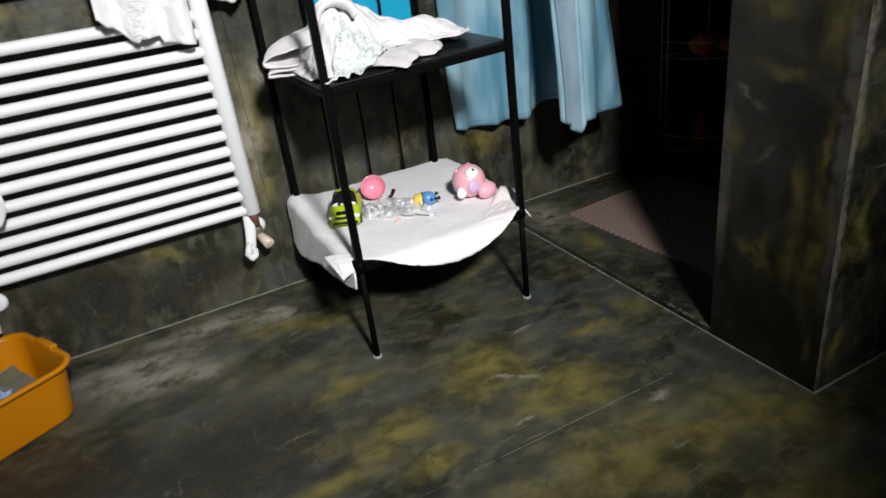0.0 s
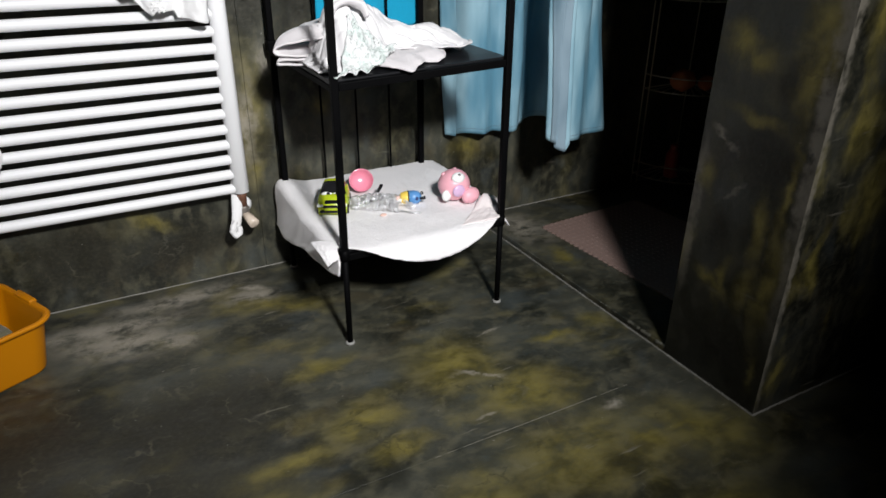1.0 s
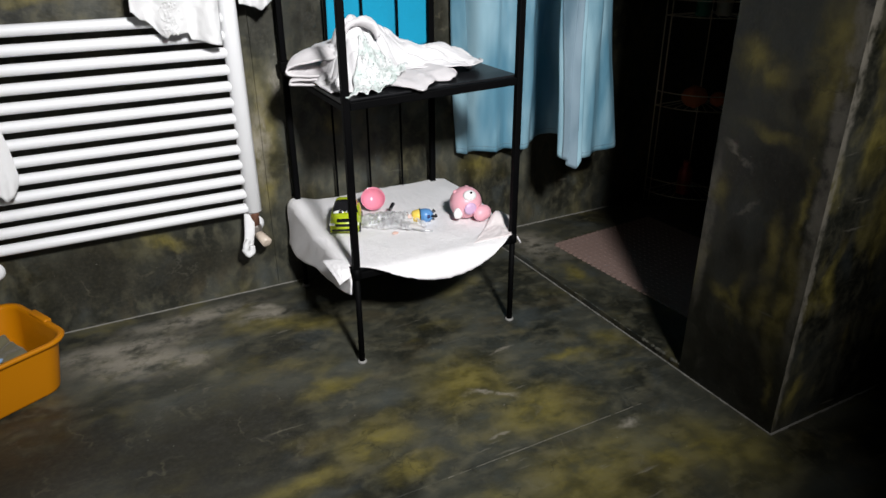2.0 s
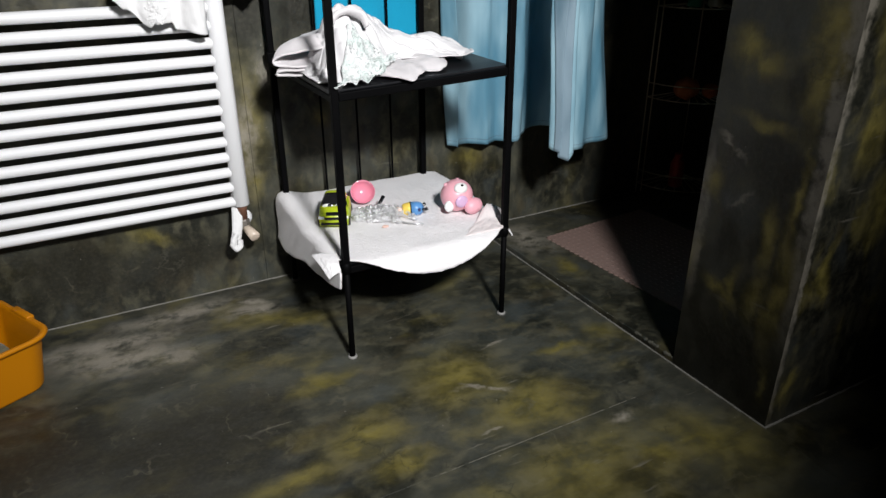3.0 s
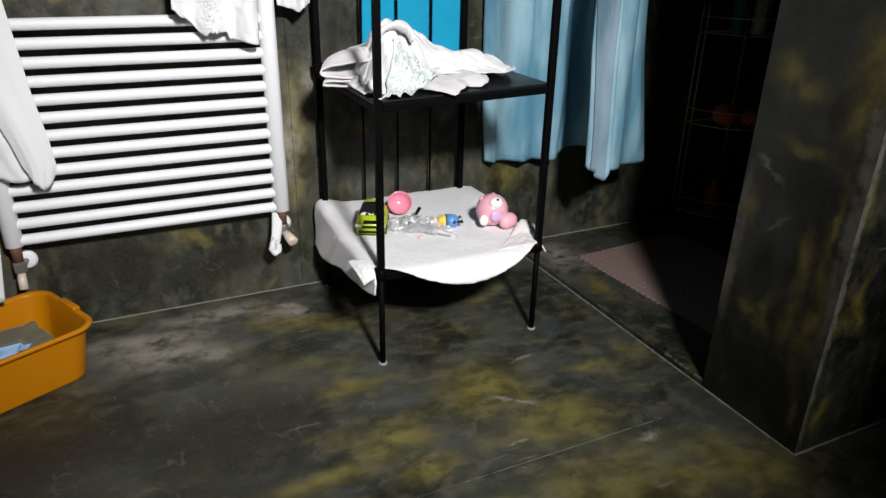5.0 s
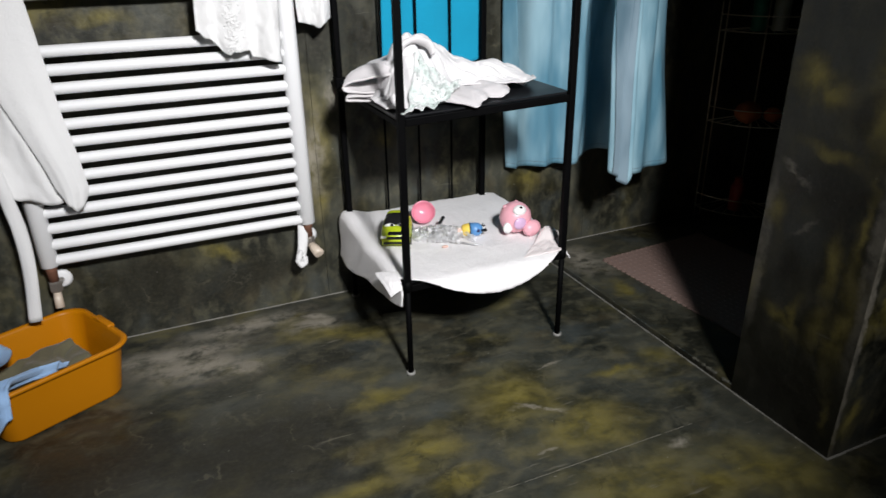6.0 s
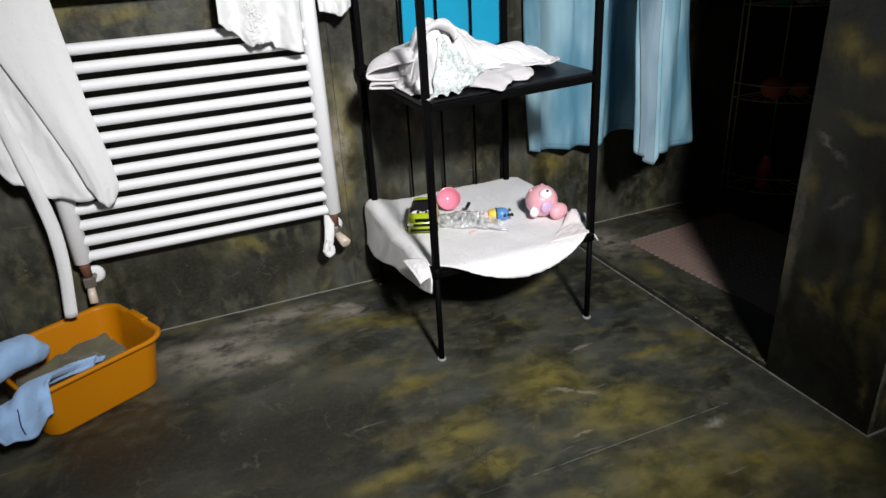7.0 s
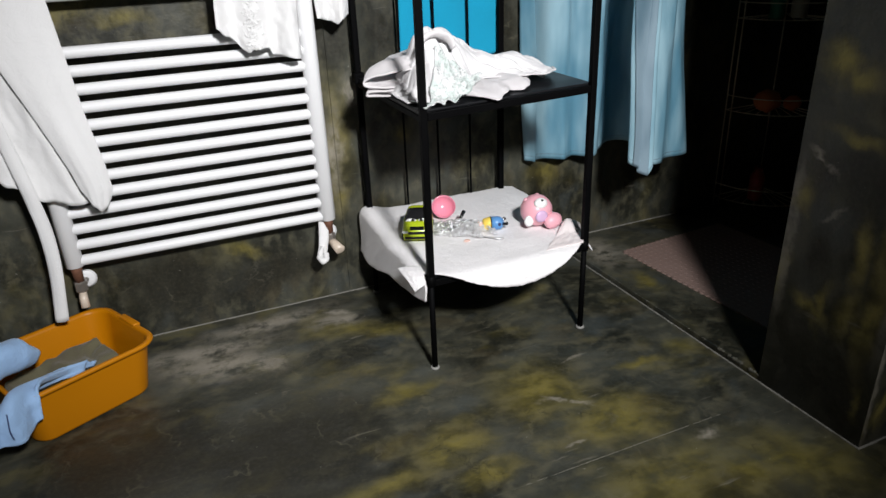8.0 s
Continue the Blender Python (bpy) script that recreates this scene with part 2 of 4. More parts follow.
M_RUST = plain("rusty_metal", (0.17, 0.075, 0.045), 0.8, 0.3, vary=0.6, scale=70, bump=0.5)
M_BRASS = plain("dull_fitting", (0.30, 0.27, 0.24), 0.45, 0.7, vary=0.4, scale=60, bump=0.2)
M_IVORY = plain("ivory_plastic", (0.62, 0.52, 0.42), 0.4, vary=0.1)
M_BLACK = plain("black_steel", (0.002, 0.002, 0.0022), 0.6, 0.0, vary=0.3, scale=40, bump=0.06, spec=0.04)
M_SHELF = plain("black_shelf", (0.0075, 0.0078, 0.009), 0.38, 0.0, vary=0.4, scale=25, bump=0.1, spec=0.16)
M_FOOT = plain("foot_cap", (0.24, 0.235, 0.22), 0.6)
M_TERRY = cloth("white_terry", (0.82, 0.80, 0.80), 330.0, 0.75)
M_LINEN = cloth("white_linen", (0.70, 0.685, 0.69), 600.0, 0.35)
M_BEIGE = cloth("offwhite_cotton", (0.67, 0.64, 0.645), 500.0, 0.35)
M_ROBE = cloth("robe_cotton", (0.75, 0.745, 0.74), 260.0, 0.3)
M_CYAN = cloth("cyan_towel", (0.010, 0.31, 0.50), 330.0, 0.4)
M_SKYBLUE = cloth("light_blue_towel", (0.30, 0.46, 0.70), 300.0, 0.6, vary=0.12)
M_TAUPE = cloth("taupe_cloth", (0.125, 0.115, 0.07), 400.0, 0.4, vary=0.2)
M_NAVY = plain("navy_thread", (0.03, 0.04, 0.12), 0.9)
# terry tinted pinkish for the shaded inside of the towel's folded corner
M_PINKFOLD = cloth("pink_beige_fold", (0.78, 0.71, 0.70), 300.0, 0.5)


def satin(name, dark, light):
    g = Graph(name)
    p = g.n.new("ShaderNodeTexCoord").outputs["Object"]
    slow = g.noise(g.vec("MULTIPLY", p, (1, 1, 0.30)), 6.5, 3.0, 0.5)[0]
    thread = g.noise(g.vec("MULTIPLY", p, (1, 1, 0.04)), 260.0, 2.0)[0]
    crease = g.noise(g.vec("MULTIPLY", p, (1, 1, 0.6)), 20.0, 3.0, 0.5, 0.2)[0]
    # slow light and dark bands paint the sheen of satin folds into the colour
    col = g.mix(g.step(slow, 0.34, 0.66), dark, light)
    g.bump(g.math("ADD", g.math("MULTIPLY", thread, 0.1), g.math("MULTIPLY", crease, 2.0)), 0.32, 0.006)
    return g.done(col, 0.36, 0, 0.55)


M_SATIN = satin("curtain_satin", (0.105, 0.255, 0.345), (0.33, 0.52, 0.60))
M_HEM = satin("curtain_hem", (0.10, 0.175, 0.225), (0.25, 0.345, 0.41))


def lace_material():
    g = Graph("crochet_lace")
    p = g.n.new("ShaderNodeTexCoord").outputs["Object"]
    knit = g.noise(p, 62.0, 3.0, 0.6, 0.6)[0]
    hole = g.step(knit, 0.47, 0.39)
    tint = g.noise(p, 22.0, 3.0)[0]
    col = g.mix(g.step(tint, 0.4, 0.62), (0.72, 0.73, 0.725), (0.58, 0.65, 0.62))
    # openings tinted dark, for the shade seen through the knit
    col = g.mix(g.math("MULTIPLY", hole, 0.4), col, (0.20, 0.25, 0.23))
    g.bump(knit, 0.9, 0.006)
    return g.done(col, 0.9, 0, 0.1)


M_LACE = lace_material()
M_BASIN = plain("orange_plastic", (0.47, 0.168, 0.0012), 0.42, vary=0.06, scale=14, bump=0.03, spec=0.22)
M_LIME = plain("lime_plastic", (0.45, 0.55, 0.02), 0.25, vary=0.03, bump=0)
M_GLOSSBLACK = plain("black_plastic", (0.01, 0.01, 0.011), 0.2, vary=0.1, bump=0)
M_EYE = plain("white_plastic", (0.82, 0.82, 0.80), 0.3, vary=0.02, bump=0)
M_PINK = plain("pink_plastic", (0.80, 0.40, 0.46), 0.35, vary=0.05, bump=0.02)
M_ROSE = plain("rose_plastic", (0.74, 0.27, 0.36), 0.15, vary=0.06, bump=0.0)
M_LILAC = plain("lilac_plastic", (0.62, 0.42, 0.62), 0.35, vary=0.05, bump=0)
M_YELLOW = plain("yellow_plastic", (0.80, 0.58, 0.10), 0.35, vary=0.05, bump=0)
M_BLUE = plain("blue_plastic", (0.10, 0.27, 0.55), 0.35, vary=0.08, bump=0)
M_SKIN = plain("peach_plastic", (0.75, 0.50, 0.42), 0.4, vary=0.05, bump=0)
M_SILVER = plain("silver_chain", (0.86, 0.86, 0.87), 0.30, 0.75, vary=0.1, bump=0)
M_MAT = plain("pink_rubber_mat", (0.235, 0.160, 0.135), 0.6, vary=0.15, scale=20, bump=0.1)
M_MATDOT = plain("mat_bump", (0.225, 0.152, 0.128), 0.6)
M_WIRE = plain("brass_wire", (0.75, 0.66, 0.52), 0.45, 0.6, vary=0.15, bump=0)
M_GREENB = plain("green_bottle", (0.04, 0.25, 0.15), 0.3)
M_PALEB = plain("pale_bottle", (0.55, 0.50, 0.40), 0.35)
M_ORANGE = plain("orange_sponge", (0.62, 0.17, 0.06), 0.9, vary=0.25, scale=60, bump=0.5)
M_RED = plain("red_bottle", (0.42, 0.035, 0.02), 0.4)


from mathutils.bvhtree import BVHTree


# ---- mesh helpers ----
def part(name, bm, material, parent=None, label="", smooth=False):
    me = bpy.data.meshes.new(name)
    bmesh.ops.recalc_face_normals(bm, faces=bm.faces[:])
    bm.to_mesh(me)
    bm.free()
    me.materials.append(material)
    if smooth:
        for f in me.polygons:
            f.use_smooth = True
    ob = new(name, me)
    ob.parent = parent
    if label:
        tagged(ob, label)
    return ob


def thing(name, at, label, category, group="", kind=""):
    ob = new(name)
    ob.empty_display_size = 0.05
    ob.location = at
    return tagged(ob, label, category, group, kind)


def box(bm, lo, hi, bevel=0.0, seg=2, turn=None):
    made = bmesh.ops.create_cube(bm, size=1.0)["verts"]
    c = [(a + b) / 2 for a, b in zip(lo, hi)]
    for v in made:
        v.co = Vector([v.co[i] * (hi[i] - lo[i]) for i in range(3)])
        if turn:
            v.co = turn @ v.co
        v.co += Vector(c)
    if bevel:
        edges = list({e for v in made for e in v.link_edges})
        bmesh.ops.bevel(bm, geom=edges, offset=bevel, segments=seg, profile=0.5, affect="EDGES")
    return bm


def sweep(bm, points, radius, seg=10, caps=True, flat=1.0):
    """A round bar through points; radius a number or one for each point."""
    pts = [Vector(p) for p in points]
    rings = []
    side = None
    for i, p in enumerate(pts):
        d = (pts[min(i + 1, len(pts) - 1)] - pts[max(i - 1, 0)]).normalized()
        if side is None:
            side = d.orthogonal().normalized()
        side = (side - d * side.dot(d)).normalized()
        up = d.cross(side)
        r = radius[i] if isinstance(radius, (list, tuple)) else radius
        rings.append([bm.verts.new(p + side * math.cos(a) * r + up * math.sin(a) * r * flat)
                      for a in (2 * math.pi * k / seg for k in range(seg))])
    for a, b in zip(rings, rings[1:]):
        for k in range(seg):
            bm.faces.new((a[k], a[(k + 1) % seg], b[(k + 1) % seg], b[k]))
    if caps:
        bm.faces.new(rings[0][::-1]), bm.faces.new(rings[-1])
    return bm


def ball(bm, at, r, seg=20, rings=12, turn=None):
    made = bmesh.ops.create_uvsphere(bm, u_segments=seg, v_segments=rings, radius=1.0)["verts"]
    rr = r if isinstance(r, (tuple, list)) else (r, r, r)
    for v in made:
        v.co = Vector((v.co.x * rr[0], v.co.y * rr[1], v.co.z * rr[2]))
        if turn:
            v.co = turn @ v.co
        v.co += Vector(at)
    return made


def sheet(bm, nu, nv, f, closed=False):
    """A grid of points f(u, v), u and v from 0 to 1."""
    grid = [[bm.verts.new(f(i / nu, j / nv)) for j in range(nv + 1)] for i in range(nu + (0 if closed else 1))]
    n = len(grid)
    for i in range(nu):
        for j in range(nv):
            bm.faces.new((grid[i][j], grid[(i + 1) % n][j], grid[(i + 1) % n][j + 1], grid[i][j + 1]))
    return grid


def thick(ob, t, offset=0.0):
    m = ob.modifiers.new("thickness", "SOLIDIFY")
    m.thickness, m.offset = t, offset
    return ob


def spline(points, n):
    """n + 1 points on a smooth line through the given ones."""
    p = [Vector(q) for q in points]
    p = [2 * p[0] - p[1]] + p + [2 * p[-1] - p[-2]]
    out = []
    m = len(p) - 3
    for k in range(n + 1):
        s = k / n * m
        i = min(int(s), m - 1)
        t = s - i
        a, b, c, d = p[i:i + 4]
        out.append(0.5 * (2 * b + (c - a) * t + (2 * a - 5 * b + 4 * c - d) * t * t + (3 * b - a - 3 * c + d) * t ** 3))
    return out


def wave(*xyz):
    return noise.noise(Vector(xyz))


def smooth01(a, b, x):
    t = min(1.0, max(0.0, (x - a) / (b - a)))
    return t * t * (3 - 2 * t)


def between(table, t):
    """A smooth value between the rows of a short table."""
    for (a, va), (b, vb) in zip(table, table[1:]):
        if t <= b:
            return va + (vb - va) * smooth01(a, b, t)
    return table[-1][1]


def roll_over(d, r):
    """Cloth that turns over an edge: how far out and how far down it is, d along it."""
    if d <= 0:
        return d, 0.0
    if d < r * math.pi / 2:
        return r * math.sin(d / r), r * (1 - math.cos(d / r))
    rest = d - r * math.pi / 2
    return r + 0.10 * rest, r + rest


# ---- the large structure ----
WEST, SOUTH, EAST, TOP = -3.3, -3.6, 1.2, 2.5
STUB0, STUB1 = -1.507, -1.165  # the partition's front and back faces


def block(name, lo, hi, material, label, category="wall"):
    return tagged(part(name, box(bmesh.new(), lo, hi), material), label, category, kind="structure")


floor = block("floor", (WEST, SOUTH, -0.12), (EAST + 0.9, 0.0, -0.0025), M_DARKGROUT, "dark green-grey slate slabs with ochre clouds and thin joints", "floor")
wall_north = block("wall_north", (WEST - 0.12, 0.012, -0.12), (EAST + 0.12, 0.15, TOP), M_DARKGROUT, "wall of dark green slate slabs with ochre clouds")
partition = block("wall_partition", (0.012, STUB0 + 0.012, 0.0), (EAST + 0.9, STUB1, TOP), M_DARKGROUT, "short partition wall of dark slate beside the shower")
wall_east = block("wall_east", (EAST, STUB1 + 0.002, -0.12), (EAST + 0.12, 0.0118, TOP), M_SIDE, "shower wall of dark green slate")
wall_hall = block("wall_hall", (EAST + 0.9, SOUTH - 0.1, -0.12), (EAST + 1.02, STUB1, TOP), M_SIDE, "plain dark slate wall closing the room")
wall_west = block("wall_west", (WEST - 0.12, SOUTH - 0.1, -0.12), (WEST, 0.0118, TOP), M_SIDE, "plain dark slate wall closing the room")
wall_south = block("wall_south", (WEST, SOUTH - 0.12, -0.12), (EAST + 0.9, SOUTH, TOP), M_FRONT, "plain dark slate wall behind the viewer")
ceiling = block("ceiling", (WEST - 0.12, SOUTH - 0.12, TOP + 0.001), (EAST + 1.02, 0.15, TOP + 0.1), M_CEIL, "plain unseen ceiling in dull dark grey", "ceiling")

# the shower's raised floor with its worn front edge
bm = bmesh.new()
box(bm, (0.004, STUB1 + 0.001, -0.002), (EAST - 0.002, -0.001, 0.020), 0.004)
platform = tagged(part("shower_platform", bm, M_PLATFORM), "low raised slate shower floor with a worn front edge", "shower floor", kind="structure")
bm = bmesh.new()
for k in range(64):
    y = -1.185 + random.random() ** 2.2 * 0.9
    r = random.uniform(0.002, 0.0060) * (1.2 if y < -1.0 else 0.4)
    made = bmesh.ops.create_icosphere(bm, subdivisions=1, radius=r)["verts"]
    for v in made:
        v.co = Vector((v.co.x * 1.2, v.co.y * 1.8, v.co.z)) * random.uniform(0.7, 1.2) + Vector((0.003 + random.random() * 0.006, y, 0.019))
tagged(part("chipped_mortar", bm, M_EDGE, platform), "crumbly grey mortar along the chipped edge", kind="stuff")

# pale joints where the floor meets the walls
for lo, hi in (((WEST, -0.0033, 0.0002), (0.0, -0.0003, 0.0032)), ((-0.0033, STUB0, 0.0002), (-0.0003, -0.005, 0.0034)),
               ((-0.0033, STUB0 - 0.0045, 0.0002), (EAST + 0.9, STUB0 - 0.0003, 0.0032)), ((0.005, -0.005, 0.0201), (EAST - 0.01, -0.0003, 0.0230))):
    bm = bmesh.new()
    n = 60
    for k in range(n):
        span = [hi[i] - lo[i] for i in range(3)]
        ax = 0 if span[0] > span[1] else 1
        l2, h2 = list(lo), list(hi)
        l2[ax], h2[ax] = lo[ax] + span[ax] * k / n, lo[ax] + span[ax] * (k + 1) / n
        other = 1 - ax
        w = random.uniform(-0.0012, 0.0016)
        l2[other] -= w
        box(bm, l2, h2)
    tagged(part("trim_grout", bm, M_GROUT), "thin pale grout line along the wall foot", "grout line", kind="structure")


bm = bmesh.new()
for k in range(40):
    x = -0.86 + k * 0.0165
    if random.random() < 0.85:
        w = random.uniform(0.0004, 0.0010)
        box(bm, (x, -1.2370 - w, -0.0015), (x + 0.0166, -1.2370 + w, 0.0004))
tagged(part("trim_joint", bm, M_JOINT), "thin dusty joint between two floor slabs", "grout line", kind="structure")


# ---- radiator with its laundry ----
def radiator():
    top = thing("towel_radiator", (-1.45, -0.06, 0.3), "white enamelled tubular towel radiator with rusty lower valves on the wall", "radiator")

    def add(name, bm, mat, parent=top, label="", smooth=True):
        for v in bm.verts:
            v.co -= Vector(top.location)
        return part(name, bm, mat, parent, label, smooth)

    zs = [0.371 + 0.0537 * k for k in range(13)] + [1.172 + 0.0537 * k for k in range(9)]
    for z in zs:
        bm = sweep(bmesh.new(), [(-1.858, -0.078, z), (-1.855, -0.078, z), (-1.045, -0.078, z), (-1.042, -0.078, z)], [0.0168, 0.0174, 0.0174, 0.0168], 18)
        add("tube", bm, M_WHITE)
    for x in (-1.870, -1.030):
        bm = sweep(bmesh.new(), [(x, -0.080, 0.352), (x, -0.080, 0.356), (x, -0.080, 1.66), (x, -0.080, 1.665)], [0.018, 0.024, 0.024, 0.018], 18)
        # a flat oval header pipe
        for v in bm.verts:
            v.co.x = x + (v.co.x - x) * 1.16
        add("post", bm, M_WHITE)
        # valve: rusty neck, union nut, ivory cap and the wall rosette
        bm = sweep(bmesh.new(), [(x, -0.076, 0.300), (x, -0.076, 0.335), (x, -0.076, 0.354)], [0.015, 0.0165, 0.0198], 14)
        add("valve_neck", bm, M_RUST, label="rusty valve neck")
        bm = sweep(bmesh.new(), [(x, -0.076, 0.262), (x, -0.076, 0.268), (x, -0.076, 0.296), (x, -0.076, 0.302)], [0.015, 0.021, 0.021, 0.015], 6)
        add("union_nut", bm, M_BRASS, smooth=False, label="dull metal union nut")
        if x < -1.5:
            bm = sweep(bmesh.new(), [(x, -0.076, 0.262), (x, -0.092, 0.245), (x, -0.100, 0.214), (x, -0.101, 0.212)], [0.012, 0.0135, 0.014, 0.008], 14)
        else:
            bm = sweep(bmesh.new(), [(x, -0.076, 0.272), (x + 0.012, -0.105, 0.258), (x + 0.022, -0.132, 0.246), (x + 0.022, -0.134, 0.245)], [0.013, 0.017, 0.019, 0.012], 16)
        add("cap", bm, M_IVORY, label="ivory plastic cap")
        bm = sweep(bmesh.new(), [(x + 0.012, -0.001, 0.275), (x + 0.012, -0.006, 0.275), (x + 0.012, -0.012, 0.275)], [0.033, 0.034, 0.024], 22)
        add("rosette", bm, M_WHITE, label="white round wall rosette")
        bm = sweep(bmesh.new(), [(x + 0.012, -0.012, 0.275), (x + 0.004, -0.076, 0.275)], 0.009, 10)
        add("supply_pipe", bm, M_BRASS)
    return top


radiator()


def hanging(name, mat, label, category, rows, y0=-0.125, folds=6.0, depth=0.012, nu=60, nv=70, bulge=0.0, seed=0.0, group="", hang_z=1.36, low=None, slant=0.0, crumple=0.005):
    """Cloth that hangs over a bar. rows: height, left edge, right edge, from top to bottom; its lower edge follows the last rows."""
    bm = bmesh.new()
    zt, zb = rows[0][0], rows[-1][0]

    def edge(z, k):
        for a, b in zip(rows, rows[1:]):
            if b[0] <= z <= a[0]:
                t = (a[0] - z) / max(1e-6, a[0] - b[0])
                return a[k] + (b[k] - a[k]) * t
        return rows[-1][k]

    def f(u, v):
        lowest = zb + 0.005 * wave(u * 7 + seed, 2.0, 0)
        if low:
            for (ua, za), (ub, zb2) in zip(low, low[1:]):
                if ua <= u <= ub:
                    lowest = za + (zb2 - za) * smooth01(ua, ub, u)
        z = zt + (lowest - zt) * v
        l, r = edge(max(z, zb), 1), edge(max(z, zb), 2)
        uu = u + 0.012 * math.sin(v * 5 + seed)
        x = l + (r - l) * uu
        k = 0.25 + 0.75 * v
        y = y0 - depth * k * (math.sin((u * folds + slant * v) * 2 * math.pi + 1.2 * math.sin(v * 2.0 + seed) + seed) + 0.8 * wave(u * 5 + seed, v * 2.2, seed))
        y -= bulge * math.sin(math.pi * u) * v + crumple * wave(u * 16, v * 14, seed)
        if z > hang_z:
            y += smooth01(hang_z, zt, z) * 0.03
        return Vector((x, y, z))

    sheet(bm, nu, nv, f)
    ob = part(name, bm, mat, None, "", True)
    thick(ob, 0.004)
    return tagged(ob, label, category, group)


ROBE = thing("bathrobe", (-1.93, -0.14, 0.56), "white cotton bathrobe hanging over the radiator with its belt down", "bathrobe")


def robe_part(ob, name):
    ob.name = name
    ob.parent = ROBE
    ob.matrix_parent_inverse = Matrix.Translation(-Vector(ROBE.location))
    for key in ("label", "category"):
        if key in ob:
            del ob[key]
    return ob


robe_part(hanging("back_panel", M_ROBE, "", "", [(1.42, -2.10, -1.80), (1.17, -2.08, -1.78), (0.95, -2.06, -1.77), (0.75, -2.06, -1.755), (0.60, -2.06, -1.745), (0.53, -2.06, -1.745)],
                  y0=-0.135, folds=1.7, depth=0.012, seed=1.3, bulge=0.015, slant=-0.4, low=[(0.0, 0.80), (0.3, 0.665), (0.55, 0.60), (0.8, 0.575), (1.0, 0.585)]), "back_panel")
robe_part(hanging("front_panel", M_ROBE, "", "", [(1.42, -2.12, -1.785), (1.17, -1.955, -1.750), (1.05, -1.925, -1.742), (0.85, -1.855, -1.728), (0.70, -1.805, -1.708), (0.62, -1.785, -1.702), (0.55, -1.775, -1.724)],
                  y0=-0.163, folds=0.55, depth=0.006, seed=4.1, bulge=0.022, slant=-0.3, crumple=0.0, low=[(0.0, 0.620), (0.25, 0.575), (0.6, 0.556), (0.85, 0.562), (1.0, 0.585)]), "front_panel")
HAND_TOWEL = hanging("hand_towel", M_ROBE, "white hand towel with an embroidered band over the radiator", "towel",
        [(1.36, -1.30, -1.066), (1.10, -1.315, -1.066), (1.03, -1.32, -1.068), (0.94, -1.32, -1.072)], y0=-0.148, folds=2.2, depth=0.020, seed=0.4,
        low=[(0.0, 1.055), (0.12, 1.03), (0.38, 0.975), (0.42, 0.985), (0.62, 0.985), (0.66, 0.962), (1.0, 0.945)])
def embroidery(ob):
    """Raised stitched flowers in a band down the towel."""
    me = ob.data
    tree = BVHTree.FromPolygons([v.co.copy() for v in me.vertices], [list(p.vertices) for p in me.polygons])
    rnd = random.Random(3)
    bm = bmesh.new()
    for k in range(230):
        x, z = -1.212 + rnd.gauss(0, 0.012), rnd.uniform(0.98, 1.22)
        hit = tree.ray_cast(Vector((x, -1, z)), Vector((0, 1, 0)))
        if hit[0] is None:
            continue
        made = bmesh.ops.create_icosphere(bm, subdivisions=1, radius=rnd.uniform(0.002, 0.004))["verts"]
        a = rnd.uniform(0, 3.1)
        for v in made:
            q = Vector((v.co.x * 1.8, v.co.y * 0.8, v.co.z * 0.8))
            v.co = hit[0] + Vector((0, -0.0025, 0)) + Vector((q.x * math.cos(a) - q.z * math.sin(a), q.y, q.x * math.sin(a) + q.z * math.cos(a)))
    tagged(part("embroidery", bm, M_ROBE, ob, "white raised embroidery", True), kind="stuff")


embroidery(HAND_TOWEL)
hanging("face_cloth", M_ROBE, "small white face cloth hanging beside the radiator post", "towel",
        [(1.36, -1.00, -0.895), (1.10, -1.005, -0.890), (1.02, -1.000, -0.893)], y0=-0.108, folds=1.3, depth=0.016, nu=30, seed=2.7,
        low=[(0.0, 1.058), (0.45, 1.045), (0.62, 1.035), (0.75, 1.05), (1.0, 1.062)])


def belt(points, width, label, seed, name="robe_belt"):
    bm = bmesh.new()
    mid = spline(points, 60)

    def f(u, v):
        p = mid[round(u * 60)]
        a = 0.5 * wave(u * 4 + seed, 0, 0)
        return p + Vector(((v - 0.5) * width * math.cos(a), (v - 0.5) * width * math.sin(a) - 0.003 * math.cos((v - 0.5) * 5), 0.004 * wave(u * 20, v, seed)))

    sheet(bm, 60, 6, f)
    ob = thick(part(name, bm, M_ROBE, None, "", True), 0.007)
    return tagged(ob, label, "belt")


robe_part(belt([(-1.985, -0.13, 1.05), (-1.955, -0.155, 0.85), (-1.930, -0.170, 0.70), (-1.916, -0.175, 0.60), (-1.909, -0.172, 0.50), (-1.914, -0.170, 0.38), (-1.936, -0.170, 0.214)], 0.037, "", 1.0), "belt")
post_belt = belt([(-1.034, -0.048, 0.50), (-1.038, -0.050, 0.42), (-1.047, -0.072, 0.345), (-1.060, -0.105, 0.285), (-1.078, -0.12, 0.225)], 0.034,
     "white terry belt end hanging from behind the radiator post", 4.0)
bm = bmesh.new()
sweep(bm, spline([(-1.070, -0.118, 0.262), (-1.086, -0.130, 0.245), (-1.086, -0.134, 0.226), (-1.076, -0.138, 0.216), (-1.064, -0.132, 0.226), (-1.062, -0.128, 0.245)], 30), 0.0105, 12)
for v in bm.verts:
    v.co += 0.004 * noise.noise_vector(v.co * 60)
part("knot", bm, M_ROBE, post_belt, "twisted end of the belt", True)


# ---- rack ----
RX0, RX1, RY0, RY1 = -0.862, -0.302, -0.650, -0.055
Z_LOW, Z_HIGH = 0.328, 0.845
